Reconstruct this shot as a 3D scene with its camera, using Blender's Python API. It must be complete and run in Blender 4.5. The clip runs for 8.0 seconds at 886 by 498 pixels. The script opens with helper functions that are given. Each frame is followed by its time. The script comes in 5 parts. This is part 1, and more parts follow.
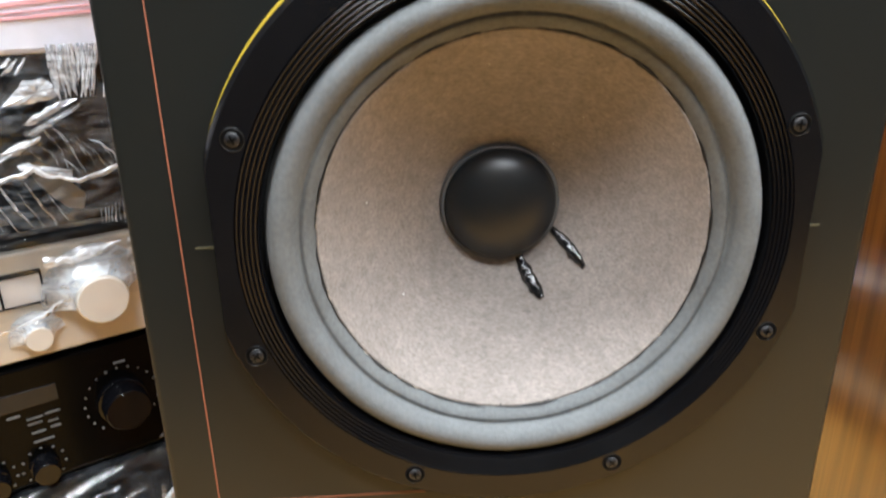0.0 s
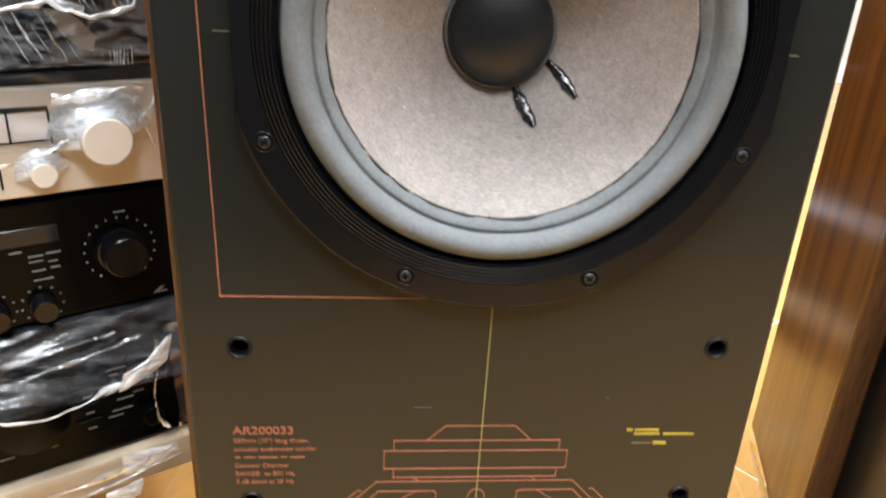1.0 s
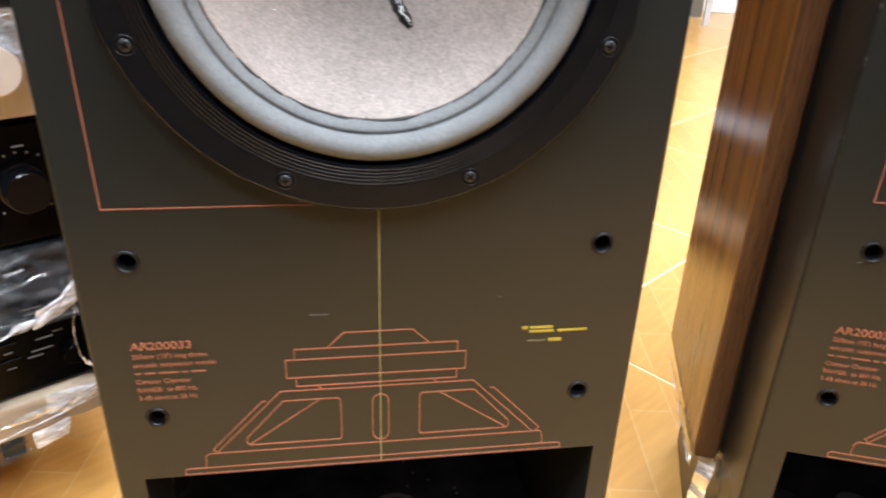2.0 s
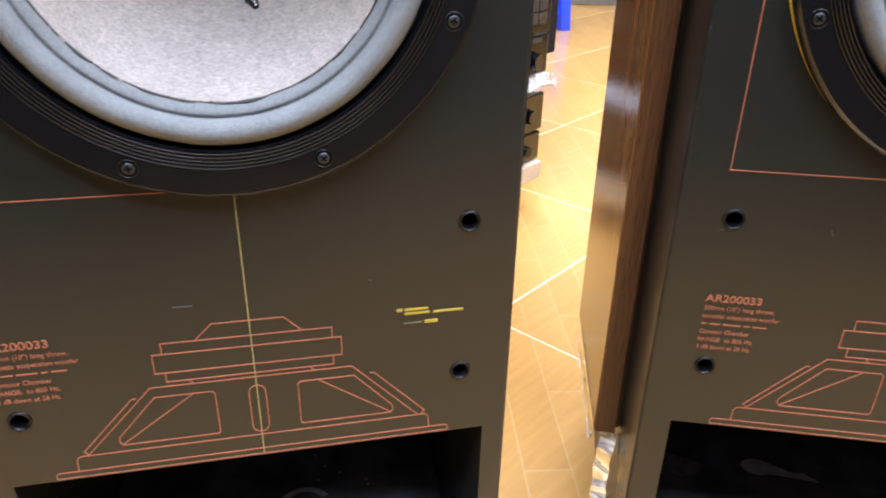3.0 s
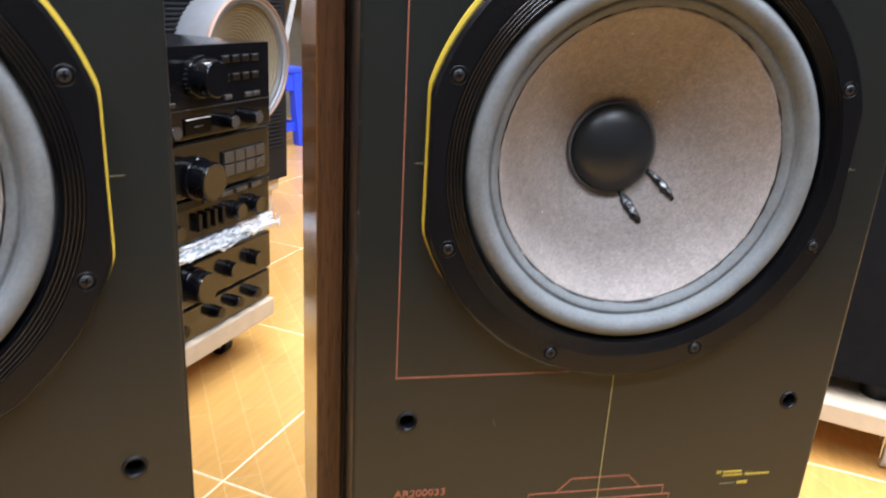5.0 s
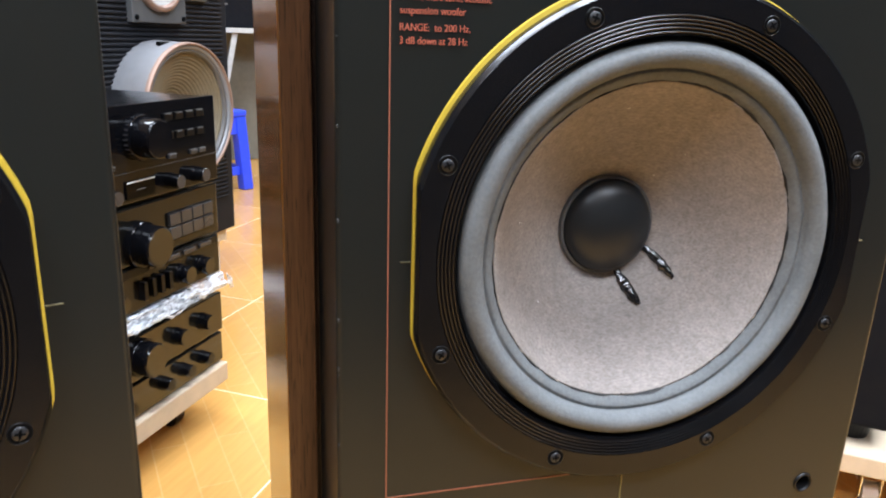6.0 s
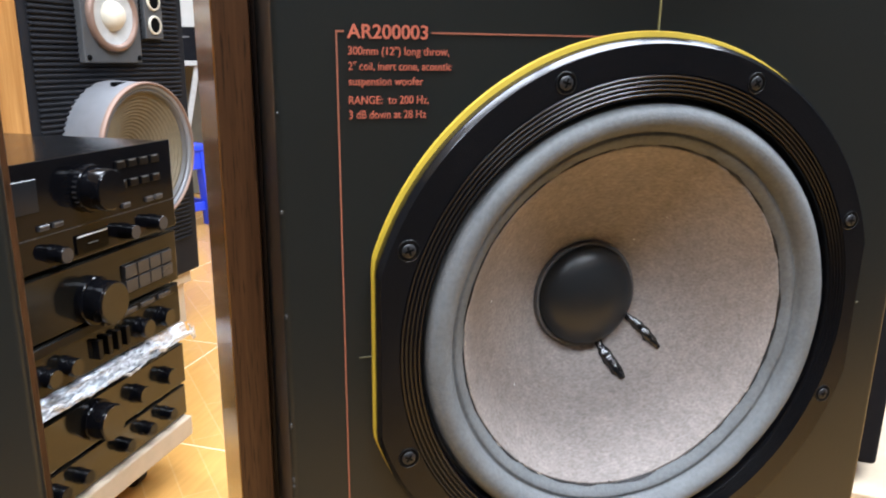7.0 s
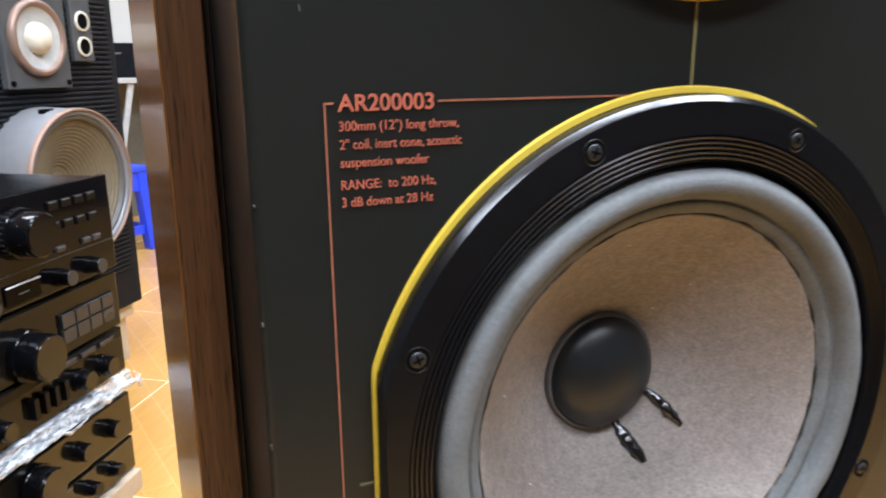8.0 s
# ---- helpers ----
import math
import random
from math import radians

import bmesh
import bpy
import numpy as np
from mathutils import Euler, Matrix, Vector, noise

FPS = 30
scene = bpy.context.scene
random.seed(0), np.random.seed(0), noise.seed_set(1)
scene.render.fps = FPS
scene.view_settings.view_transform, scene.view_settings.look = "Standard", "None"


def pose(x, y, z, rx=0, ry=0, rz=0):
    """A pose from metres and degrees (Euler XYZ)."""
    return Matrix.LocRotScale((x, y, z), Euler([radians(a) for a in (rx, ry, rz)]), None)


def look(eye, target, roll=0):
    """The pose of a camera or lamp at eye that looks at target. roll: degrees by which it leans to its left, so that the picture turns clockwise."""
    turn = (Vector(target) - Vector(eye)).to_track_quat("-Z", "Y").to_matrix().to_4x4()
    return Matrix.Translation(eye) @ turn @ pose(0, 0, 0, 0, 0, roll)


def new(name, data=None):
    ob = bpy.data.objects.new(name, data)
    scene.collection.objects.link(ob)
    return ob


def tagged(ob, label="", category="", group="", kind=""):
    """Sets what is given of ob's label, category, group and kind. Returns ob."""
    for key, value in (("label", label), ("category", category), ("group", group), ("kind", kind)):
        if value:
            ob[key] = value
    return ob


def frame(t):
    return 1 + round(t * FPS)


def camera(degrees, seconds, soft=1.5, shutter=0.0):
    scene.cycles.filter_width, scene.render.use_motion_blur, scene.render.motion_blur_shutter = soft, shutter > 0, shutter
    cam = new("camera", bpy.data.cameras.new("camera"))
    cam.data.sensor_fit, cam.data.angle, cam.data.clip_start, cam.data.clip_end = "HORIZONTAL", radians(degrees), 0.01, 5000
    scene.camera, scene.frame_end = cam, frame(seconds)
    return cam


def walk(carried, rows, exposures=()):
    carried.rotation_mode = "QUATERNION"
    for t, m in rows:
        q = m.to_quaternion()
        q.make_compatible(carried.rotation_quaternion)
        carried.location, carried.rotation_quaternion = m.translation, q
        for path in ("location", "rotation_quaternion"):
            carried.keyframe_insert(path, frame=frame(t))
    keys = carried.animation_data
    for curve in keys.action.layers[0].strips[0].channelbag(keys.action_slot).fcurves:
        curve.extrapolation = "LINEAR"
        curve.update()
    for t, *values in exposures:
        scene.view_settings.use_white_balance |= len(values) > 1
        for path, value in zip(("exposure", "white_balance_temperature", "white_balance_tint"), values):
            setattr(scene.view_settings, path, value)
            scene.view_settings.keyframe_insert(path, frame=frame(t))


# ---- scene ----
cam = camera(62.6, 8.0, soft=2.0, shutter=0.4)
PATH = [
    (0, (-0.0638, -0.3428, 0.7425), (0.0788, 1.522, 0.0337), -0.67),
    (0.1, (-0.0656, -0.349, 0.7335), (0.0907, 1.5158, 0.0279), -0.17),
    (0.3, (-0.0792, -0.3576, 0.7197), (0.1345, 1.5002, 0.0106), 1.53),
    (0.5, (-0.0899, -0.3772, 0.6969), (0.1327, 1.4737, -0.0274), 2.93),
    (0.7, (-0.0887, -0.3865, 0.6819), (0.1223, 1.459, -0.0595), 3.5),
    (1, (-0.0715, -0.398, 0.6684), (0.1056, 1.4322, -0.1184), 3.22),
    (1.5, (-0.0495, -0.4093, 0.6489), (0.1353, 1.388, -0.2089), 2.53),
    (1.8, (-0.0358, -0.4169, 0.6481), (0.2037, 1.3615, -0.2351), 2.24),
    (2, (-0.0237, -0.4214, 0.6442), (0.2507, 1.3444, -0.2541), 1.95),
    (2.1, (-0.0125, -0.4215, 0.6404), (0.2781, 1.3388, -0.2634), 1.91),
    (2.2, (-0.0053, -0.4196, 0.6395), (0.3166, 1.3283, -0.2776), 1.97),
    (3.3, (0.0469, -0.4351, 0.6344), (0.4847, 1.2993, -0.2602), 1.19),
    (3.5, (0.0567, -0.4366, 0.6401), (0.5585, 1.2861, -0.2433), 1.46),
    (3.8, (0.0821, -0.4424, 0.6432), (0.6669, 1.2661, -0.2164), 1.6),
    (4, (0.0914, -0.4463, 0.6492), (0.7587, 1.2452, -0.1835), 2.13),
    (4.2, (0.0986, -0.4473, 0.6595), (0.8365, 1.2286, -0.1449), 2.5),
    (4.5, (0.0939, -0.4442, 0.6868), (0.9527, 1.1937, -0.0746), 3.16),
    (4.8, (0.0951, -0.4328, 0.7074), (1.0589, 1.178, 0.017), 3.68),
    (5, (0.1016, -0.4255, 0.7205), (1.1097, 1.1749, 0.0706), 3.57),
    (5.2, (0.1035, -0.417, 0.7295), (1.1415, 1.172, 0.0991), 3.49),
    (6.3, (0.125, -0.3444, 0.7455), (1.2784, 1.1929, 0.1921), 1.8),
    (6.4, (0.13, -0.3414, 0.7455), (1.2843, 1.1967, 0.1962), 1.6),
    (6.5, (0.133, -0.3374, 0.7465), (1.2946, 1.2001, 0.211), 1.4),
    (6.8, (0.1436, -0.3252, 0.7626), (1.328, 1.1967, 0.2324), 1.2),
    (7, (0.146, -0.3221, 0.7667), (1.3498, 1.1925, 0.26), 0.89),
    (7.2, (0.151, -0.317, 0.7737), (1.3704, 1.1845, 0.2654), 0.74),
    (7.5, (0.153, -0.308, 0.7827), (1.4091, 1.1709, 0.2979), 0.41),
    (7.8, (0.1603, -0.2872, 0.7933), (1.4457, 1.1688, 0.3162), 0.14),
    (8, (0.1664, -0.2537, 0.7911), (1.4845, 1.1685, 0.3009), -0.23),
]
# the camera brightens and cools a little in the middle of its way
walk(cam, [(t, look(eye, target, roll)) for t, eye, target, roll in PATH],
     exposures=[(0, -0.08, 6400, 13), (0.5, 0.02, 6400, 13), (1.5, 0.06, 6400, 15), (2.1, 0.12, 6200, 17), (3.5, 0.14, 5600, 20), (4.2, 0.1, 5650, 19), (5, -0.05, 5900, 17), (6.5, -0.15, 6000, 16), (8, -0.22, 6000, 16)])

# ---------- world and lamps ----------
world = bpy.data.worlds.new("world")
world.use_nodes = True
world.node_tree.nodes["Background"].inputs[0].default_value = (0.75, 0.85, 1.0, 1)
world.node_tree.nodes["Background"].inputs[1].default_value = 0.15
scene.world = world

ROOM = pose(0.6, 0.6, 0, 0, 0, -18)          # middle and turn of the room
CEILING = 2.9
LAMPS = [(-1.2, -2.2), (0.6, -2.2), (-0.78, -1.0), (0.50, -1.0), (1.78, -1.0), (-0.6, 1.0), (1.2, 1.6)]
LAMP_WATTS = 84.0

# ---------- materials ----------
def mat(name, color, rough=0.5, metal=0.0, vary=0.15, scale=40.0, bump=0.0, bscale=300.0, coat=0.0, spec=0.5, rvary=0.1):
    """A procedural surface: colour varied at two scales, roughness varied, fine relief."""
    m = bpy.data.materials.new(name)
    m.use_nodes = True
    nt = m.node_tree
    p = nt.nodes["Principled BSDF"]
    p.inputs["Metallic"].default_value = metal
    p.inputs["Coat Weight"].default_value = coat
    p.inputs["Coat Roughness"].default_value = 0.08
    p.inputs["Specular IOR Level"].default_value = spec
    tc = nt.nodes.new("ShaderNodeTexCoord")
    n1 = nt.nodes.new("ShaderNodeTexNoise")
    n1.inputs["Scale"].default_value = scale
    n1.inputs["Detail"].default_value = 5
    n2 = nt.nodes.new("ShaderNodeTexNoise")
    n2.inputs["Scale"].default_value = scale / 9
    n2.inputs["Detail"].default_value = 3
    mix = nt.nodes.new("ShaderNodeMath")
    mix.operation = "ADD"
    nt.links.new(tc.outputs["Object"], n1.inputs["Vector"])
    nt.links.new(tc.outputs["Object"], n2.inputs["Vector"])
    nt.links.new(n1.outputs["Fac"], mix.inputs[0])
    nt.links.new(n2.outputs["Fac"], mix.inputs[1])
    ramp = nt.nodes.new("ShaderNodeMapRange")
    ramp.inputs["From Min"].default_value, ramp.inputs["From Max"].default_value = 0.7, 1.3
    ramp.inputs["To Min"].default_value, ramp.inputs["To Max"].default_value = 1 - vary, 1 + vary
    nt.links.new(mix.outputs[0], ramp.inputs["Value"])
    mul = nt.nodes.new("ShaderNodeVectorMath")
    mul.operation = "SCALE"
    mul.inputs[0].default_value = color
    nt.links.new(ramp.outputs[0], mul.inputs["Scale"])
    nt.links.new(mul.outputs[0], p.inputs["Base Color"])
    rr = nt.nodes.new("ShaderNodeMapRange")
    rr.inputs["From Min"].default_value, rr.inputs["From Max"].default_value = 0.3, 0.7
    rr.inputs["To Min"].default_value, rr.inputs["To Max"].default_value = max(0.02, rough - rvary), min(1, rough + rvary)
    nt.links.new(n2.outputs["Fac"], rr.inputs["Value"])
    nt.links.new(rr.outputs[0], p.inputs["Roughness"])
    if bump:
        n3 = nt.nodes.new("ShaderNodeTexNoise")
        n3.inputs["Scale"].default_value = bscale
        n3.inputs["Detail"].default_value = 4
        nt.links.new(tc.outputs["Object"], n3.inputs["Vector"])
        b = nt.nodes.new("ShaderNodeBump")
        b.inputs["Strength"].default_value = bump
        b.inputs["Distance"].default_value = 0.001
        nt.links.new(n3.outputs["Fac"], b.inputs["Height"])
        nt.links.new(b.outputs[0], p.inputs["Normal"])
    return m


def wood(name, dark, light, rough=0.3, coat=0.3, along=2, coat_ior=1.5, pores=0.0, spec=0.25, coat_rough=0.12):
    """Veneer with long grain along z (2), x (0) or y (1)."""
    m = bpy.data.materials.new(name)
    m.use_nodes = True
    nt = m.node_tree
    p = nt.nodes["Principled BSDF"]
    tc = nt.nodes.new("ShaderNodeTexCoord")
    mp = nt.nodes.new("ShaderNodeMapping")
    s = [22.0, 22.0, 22.0]
    s[along] = 0.9
    mp.inputs["Scale"].default_value = s
    nt.links.new(tc.outputs["Object"], mp.inputs[0])
    n1 = nt.nodes.new("ShaderNodeTexNoise")
    n1.inputs["Scale"].default_value, n1.inputs["Detail"].default_value, n1.inputs["Distortion"].default_value = 2.2, 8, 0.6
    nt.links.new(mp.outputs[0], n1.inputs["Vector"])
    mp2 = nt.nodes.new("ShaderNodeMapping")
    s2 = [260.0, 260.0, 260.0]
    s2[along] = 6.0
    mp2.inputs["Scale"].default_value = s2
    nt.links.new(tc.outputs["Object"], mp2.inputs[0])
    n2 = nt.nodes.new("ShaderNodeTexNoise")
    n2.inputs["Scale"].default_value, n2.inputs["Detail"].default_value = 2.0, 3
    nt.links.new(mp2.outputs[0], n2.inputs["Vector"])
    add = nt.nodes.new("ShaderNodeMath")
    add.operation = "MULTIPLY_ADD"
    add.inputs[1].default_value, add.inputs[2].default_value = 0.45, 0.0
    nt.links.new(n2.outputs["Fac"], add.inputs[0])
    add2 = nt.nodes.new("ShaderNodeMath")
    add2.operation = "ADD"
    nt.links.new(n1.outputs["Fac"], add2.inputs[0])
    nt.links.new(add.outputs[0], add2.inputs[1])
    cr = nt.nodes.new("ShaderNodeValToRGB")
    cr.color_ramp.elements[0].position, cr.color_ramp.elements[0].color = 0.55, (*dark, 1)
    cr.color_ramp.elements[1].position, cr.color_ramp.elements[1].color = 0.95, (*light, 1)
    nt.links.new(add2.outputs[0], cr.inputs[0])
    colour = cr.outputs[0]
    if pores:
        # short dark open pores along the grain
        mp3 = nt.nodes.new("ShaderNodeMapping")
        s3 = [900.0, 900.0, 900.0]
        s3[along] = 45.0
        mp3.inputs["Scale"].default_value = s3
        nt.links.new(tc.outputs["Object"], mp3.inputs[0])
        n3 = nt.nodes.new("ShaderNodeTexNoise")
        n3.inputs["Scale"].default_value, n3.inputs["Detail"].default_value = 1.0, 1
        nt.links.new(mp3.outputs[0], n3.inputs["Vector"])
        pr = nt.nodes.new("ShaderNodeMapRange")
        pr.inputs["From Min"].default_value, pr.inputs["From Max"].default_value = 0.30, 0.42
        pr.inputs["To Min"].default_value, pr.inputs["To Max"].default_value = 1 - pores, 1.0
        nt.links.new(n3.outputs["Fac"], pr.inputs["Value"])
        sc = nt.nodes.new("ShaderNodeVectorMath")
        sc.operation = "SCALE"
        nt.links.new(colour, sc.inputs[0])
        nt.links.new(pr.outputs[0], sc.inputs["Scale"])
        colour = sc.outputs[0]
    nt.links.new(colour, p.inputs["Base Color"])
    p.inputs["Roughness"].default_value = rough
    p.inputs["Specular IOR Level"].default_value = spec
    p.inputs["Coat Weight"].default_value = coat
    p.inputs["Coat Roughness"].default_value = coat_rough
    p.inputs["Coat IOR"].default_value = coat_ior
    b = nt.nodes.new("ShaderNodeBump")
    b.inputs["Strength"].default_value, b.inputs["Distance"].default_value = 0.15, 0.0006
    nt.links.new(n2.outputs["Fac"], b.inputs["Height"])
    nt.links.new(b.outputs[0], p.inputs["Normal"])
    return m


def fibre(name, color):
    """Paper pulp: short pale and dark fibres over soft blotches, with felt-like relief."""
    m = mat(name, color, 0.85, vary=0.15, scale=170, bump=0.0, spec=0.2)
    nt = m.node_tree
    p = nt.nodes["Principled BSDF"]
    base = p.inputs["Base Color"].links[0].from_socket
    tc = nt.nodes.new("ShaderNodeTexCoord")
    total = None
    for turn, sc in ((25, 760.0), (-40, 640.0), (80, 700.0)):
        mp = nt.nodes.new("ShaderNodeMapping")
        mp.inputs["Rotation"].default_value = (0, radians(turn), 0)
        mp.inputs["Scale"].default_value = (0.5, 1.0, 1.0)
        nt.links.new(tc.outputs["Object"], mp.inputs[0])
        n = nt.nodes.new("ShaderNodeTexNoise")
        n.inputs["Scale"].default_value, n.inputs["Detail"].default_value = sc, 2
        nt.links.new(mp.outputs[0], n.inputs["Vector"])
        if total is None:
            total = n.outputs["Fac"]
        else:
            ad = nt.nodes.new("ShaderNodeMath")
            ad.operation = "ADD"
            nt.links.new(total, ad.inputs[0])
            nt.links.new(n.outputs["Fac"], ad.inputs[1])
            total = ad.outputs[0]
    rg = nt.nodes.new("ShaderNodeMapRange")
    rg.inputs["From Min"].default_value, rg.inputs["From Max"].default_value = 1.15, 1.85
    rg.inputs["To Min"].default_value, rg.inputs["To Max"].default_value = 0.82, 1.19
    nt.links.new(total, rg.inputs["Value"])
    sc = nt.nodes.new("ShaderNodeVectorMath")
    sc.operation = "SCALE"
    nt.links.new(base, sc.inputs[0])
    nt.links.new(rg.outputs[0], sc.inputs["Scale"])
    nt.links.new(sc.outputs[0], p.inputs["Base Color"])
    b = nt.nodes.new("ShaderNodeBump")
    b.inputs["Strength"].default_value, b.inputs["Distance"].default_value = 0.16, 0.0006
    nt.links.new(total, b.inputs["Height"])
    nt.links.new(b.outputs[0], p.inputs["Normal"])
    return m


def film(name, tint=(0.9, 0.92, 0.95), gloss=0.35, rough=0.08, milk=0.08, fresnel=1.3, even=0.25):
    """Clear wrapping film: mostly transparent, glossy by Fresnel, a little milky, wrinkled."""
    m = bpy.data.materials.new(name)
    m.use_nodes = True
    nt = m.node_tree
    nt.nodes.remove(nt.nodes["Principled BSDF"])
    out = nt.nodes["Material Output"]
    tr = nt.nodes.new("ShaderNodeBsdfTransparent")
    tr.inputs[0].default_value = (*tint, 1)
    gl = nt.nodes.new("ShaderNodeBsdfGlossy")
    gl.inputs["Roughness"].default_value = rough
    df = nt.nodes.new("ShaderNodeBsdfDiffuse")
    df.inputs[0].default_value = (0.82, 0.88, 0.94, 1)
    fr = nt.nodes.new("ShaderNodeFresnel")
    fr.inputs["IOR"].default_value = 1.5
    fa = nt.nodes.new("ShaderNodeMath")
    fa.operation = "MULTIPLY_ADD"
    fa.use_clamp = True
    fa.inputs[1].default_value, fa.inputs[2].default_value = fresnel, gloss * 0.14
    nt.links.new(fr.outputs[0], fa.inputs[0])
    m1 = nt.nodes.new("ShaderNodeMixShader")
    tc = nt.nodes.new("ShaderNodeTexCoord")
    mp = nt.nodes.new("ShaderNodeMapping")
    mp.inputs["Rotation"].default_value = (0, radians(25), 0)
    mp.inputs["Scale"].default_value = (55, 55, 160)
    nz = nt.nodes.new("ShaderNodeTexNoise")
    nz.inputs["Scale"].default_value, nz.inputs["Detail"].default_value, nz.inputs["Distortion"].default_value = 1.0, 4, 0.8
    mr = nt.nodes.new("ShaderNodeMapRange")
    mr.inputs["From Min"].default_value, mr.inputs["From Max"].default_value = 0.40, 0.64
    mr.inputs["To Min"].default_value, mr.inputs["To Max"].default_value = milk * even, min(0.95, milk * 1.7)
    nt.links.new(tc.outputs["Object"], mp.inputs[0])
    nt.links.new(mp.outputs[0], nz.inputs["Vector"])
    nt.links.new(nz.outputs["Fac"], mr.inputs["Value"])
    nt.links.new(mr.outputs[0], m1.inputs[0])
    nt.links.new(tr.outputs[0], m1.inputs[1])
    nt.links.new(df.outputs[0], m1.inputs[2])
    m2 = nt.nodes.new("ShaderNodeMixShader")
    nt.links.new(fa.outputs[0], m2.inputs[0])
    nt.links.new(m1.outputs[0], m2.inputs[1])
    nt.links.new(gl.outputs[0], m2.inputs[2])
    nt.links.new(m2.outputs[0], out.inputs[0])
    return m


def glow(name, color, strength):
    m = bpy.data.materials.new(name)
    m.use_nodes = True
    p = m.node_tree.nodes["Principled BSDF"]
    p.inputs["Base Color"].default_value = (*color, 1)
    p.inputs["Emission Color"].default_value = (*color, 1)
    p.inputs["Emission Strength"].default_value = strength
    return m


def tile_material():
    """Glazed floor tile printed with diagonal oak strips; object coordinates are the tile's own."""
    m = bpy.data.materials.new("wood_print_tile")
    m.use_nodes = True
    nt = m.node_tree
    p = nt.nodes["Principled BSDF"]
    tc = nt.nodes.new("ShaderNodeTexCoord")
    mp = nt.nodes.new("ShaderNodeMapping")
    mp.inputs["Rotation"].default_value = (0, 0, radians(-45))
    nt.links.new(tc.outputs["Object"], mp.inputs[0])
    br = nt.nodes.new("ShaderNodeTexBrick")
    br.offset = 0.5
    br.inputs["Scale"].default_value = 1.0
    br.inputs["Brick Width"].default_value = 0.30
    br.inputs["Row Height"].default_value = 0.058
    br.inputs["Mortar Size"].default_value = 0.0013
    br.inputs["Color1"].default_value = (0.64, 0.335, 0.086, 1)
    br.inputs["Color2"].default_value = (0.675, 0.37, 0.102, 1)
    br.inputs["Mortar"].default_value = (0.70, 0.42, 0.145, 1)
    nt.links.new(mp.outputs[0], br.inputs["Vector"])
    mp2 = nt.nodes.new("ShaderNodeMapping")
    mp2.inputs["Rotation"].default_value = (0, 0, radians(-45))
    mp2.inputs["Scale"].default_value = (6, 60, 60)
    nt.links.new(tc.outputs["Object"], mp2.inputs[0])
    nz = nt.nodes.new("ShaderNodeTexNoise")
    nz.inputs["Scale"].default_value, nz.inputs["Detail"].default_value = 1.6, 6
    nt.links.new(mp2.outputs[0], nz.inputs["Vector"])
    info = nt.nodes.new("ShaderNodeObjectInfo")
    ad = nt.nodes.new("ShaderNodeMath")
    ad.operation = "MULTIPLY_ADD"
    ad.inputs[1].default_value, ad.inputs[2].default_value = 0.10, 0.64
    nt.links.new(info.outputs["Random"], ad.inputs[0])
    a2 = nt.nodes.new("ShaderNodeMath")
    a2.operation = "MULTIPLY_ADD"
    a2.inputs[1].default_value = 0.34
    nt.links.new(nz.outputs["Fac"], a2.inputs[0])
    nt.links.new(ad.outputs[0], a2.inputs[2])
    mul = nt.nodes.new("ShaderNodeVectorMath")
    mul.operation = "SCALE"
    nt.links.new(br.outputs["Color"], mul.inputs[0])
    nt.links.new(a2.outputs[0], mul.inputs["Scale"])
    nt.links.new(mul.outputs[0], p.inputs["Base Color"])
    p.inputs["Roughness"].default_value = 0.22
    return m


BAFFLE = mat("charcoal_paint", (0.0108, 0.0117, 0.0105), 0.28, vary=0.04, scale=23, bump=0.05, bscale=430, spec=0.34, rvary=0.01)
BLACK = mat("black_plastic", (0.003, 0.003, 0.0034), 0.38, vary=0.2, scale=80, bump=0.08, bscale=1200, spec=0.22)
GLOSS_BLACK = mat("gloss_black", (0.003, 0.003, 0.0038), 0.09, vary=0.2, scale=60, rvary=0.03, spec=0.26)
SLOT_BLACK = mat("dusty_black", (0.050, 0.050, 0.058), 0.6, vary=0.95, scale=28, rvary=0.2, spec=0.25)
CHALK = mat("grey_scuff", (0.27, 0.27, 0.29), 0.8, vary=0.3, scale=120)
DUST = mat("thin_dust", (0.085, 0.086, 0.098), 0.8, vary=0.9, scale=60)
DARK = mat("dark_recess", (0.002, 0.002, 0.002), 0.8, spec=0.05)
FLANGE = mat("cast_black", (0.0036, 0.0036, 0.0042), 0.22, vary=0.15, scale=90, bump=0.06, bscale=1500, spec=0.30, rvary=0.04)
EDGE = mat("polished_edge", (0.005, 0.005, 0.0055), 0.16, vary=0.1, scale=90, spec=0.42, rvary=0.03)
YELLOW = mat("yellow_print", (0.43, 0.30, 0.020), 0.5, vary=0.08)
RED = mat("red_print", (0.37, 0.095, 0.052), 0.55, vary=0.1)
RED_LINE = mat("dull_red_print", (0.225, 0.076, 0.039), 0.6, vary=0.12, scale=200)
PALE_YELLOW = mat("pale_print", (0.21, 0.185, 0.07), 0.55, vary=0.1)
JOINT = mat("brown_glue", (0.007, 0.006, 0.005), 0.7, vary=0.5, scale=200)
FOAM = mat("grey_foam", (0.116, 0.121, 0.122), 0.85, vary=0.16, scale=420, bump=0.4, bscale=900, spec=0.2)
CONE = fibre("paper_cone", (0.219, 0.192, 0.173))
CAP = mat("black_dome", (0.0105, 0.0122, 0.0138), 0.36, vary=0.1, scale=90, bump=0.05, bscale=1500, spec=0.38)
FIBRE = mat("pale_fibre", (0.34, 0.29, 0.235), 0.8, vary=0.2, scale=300)
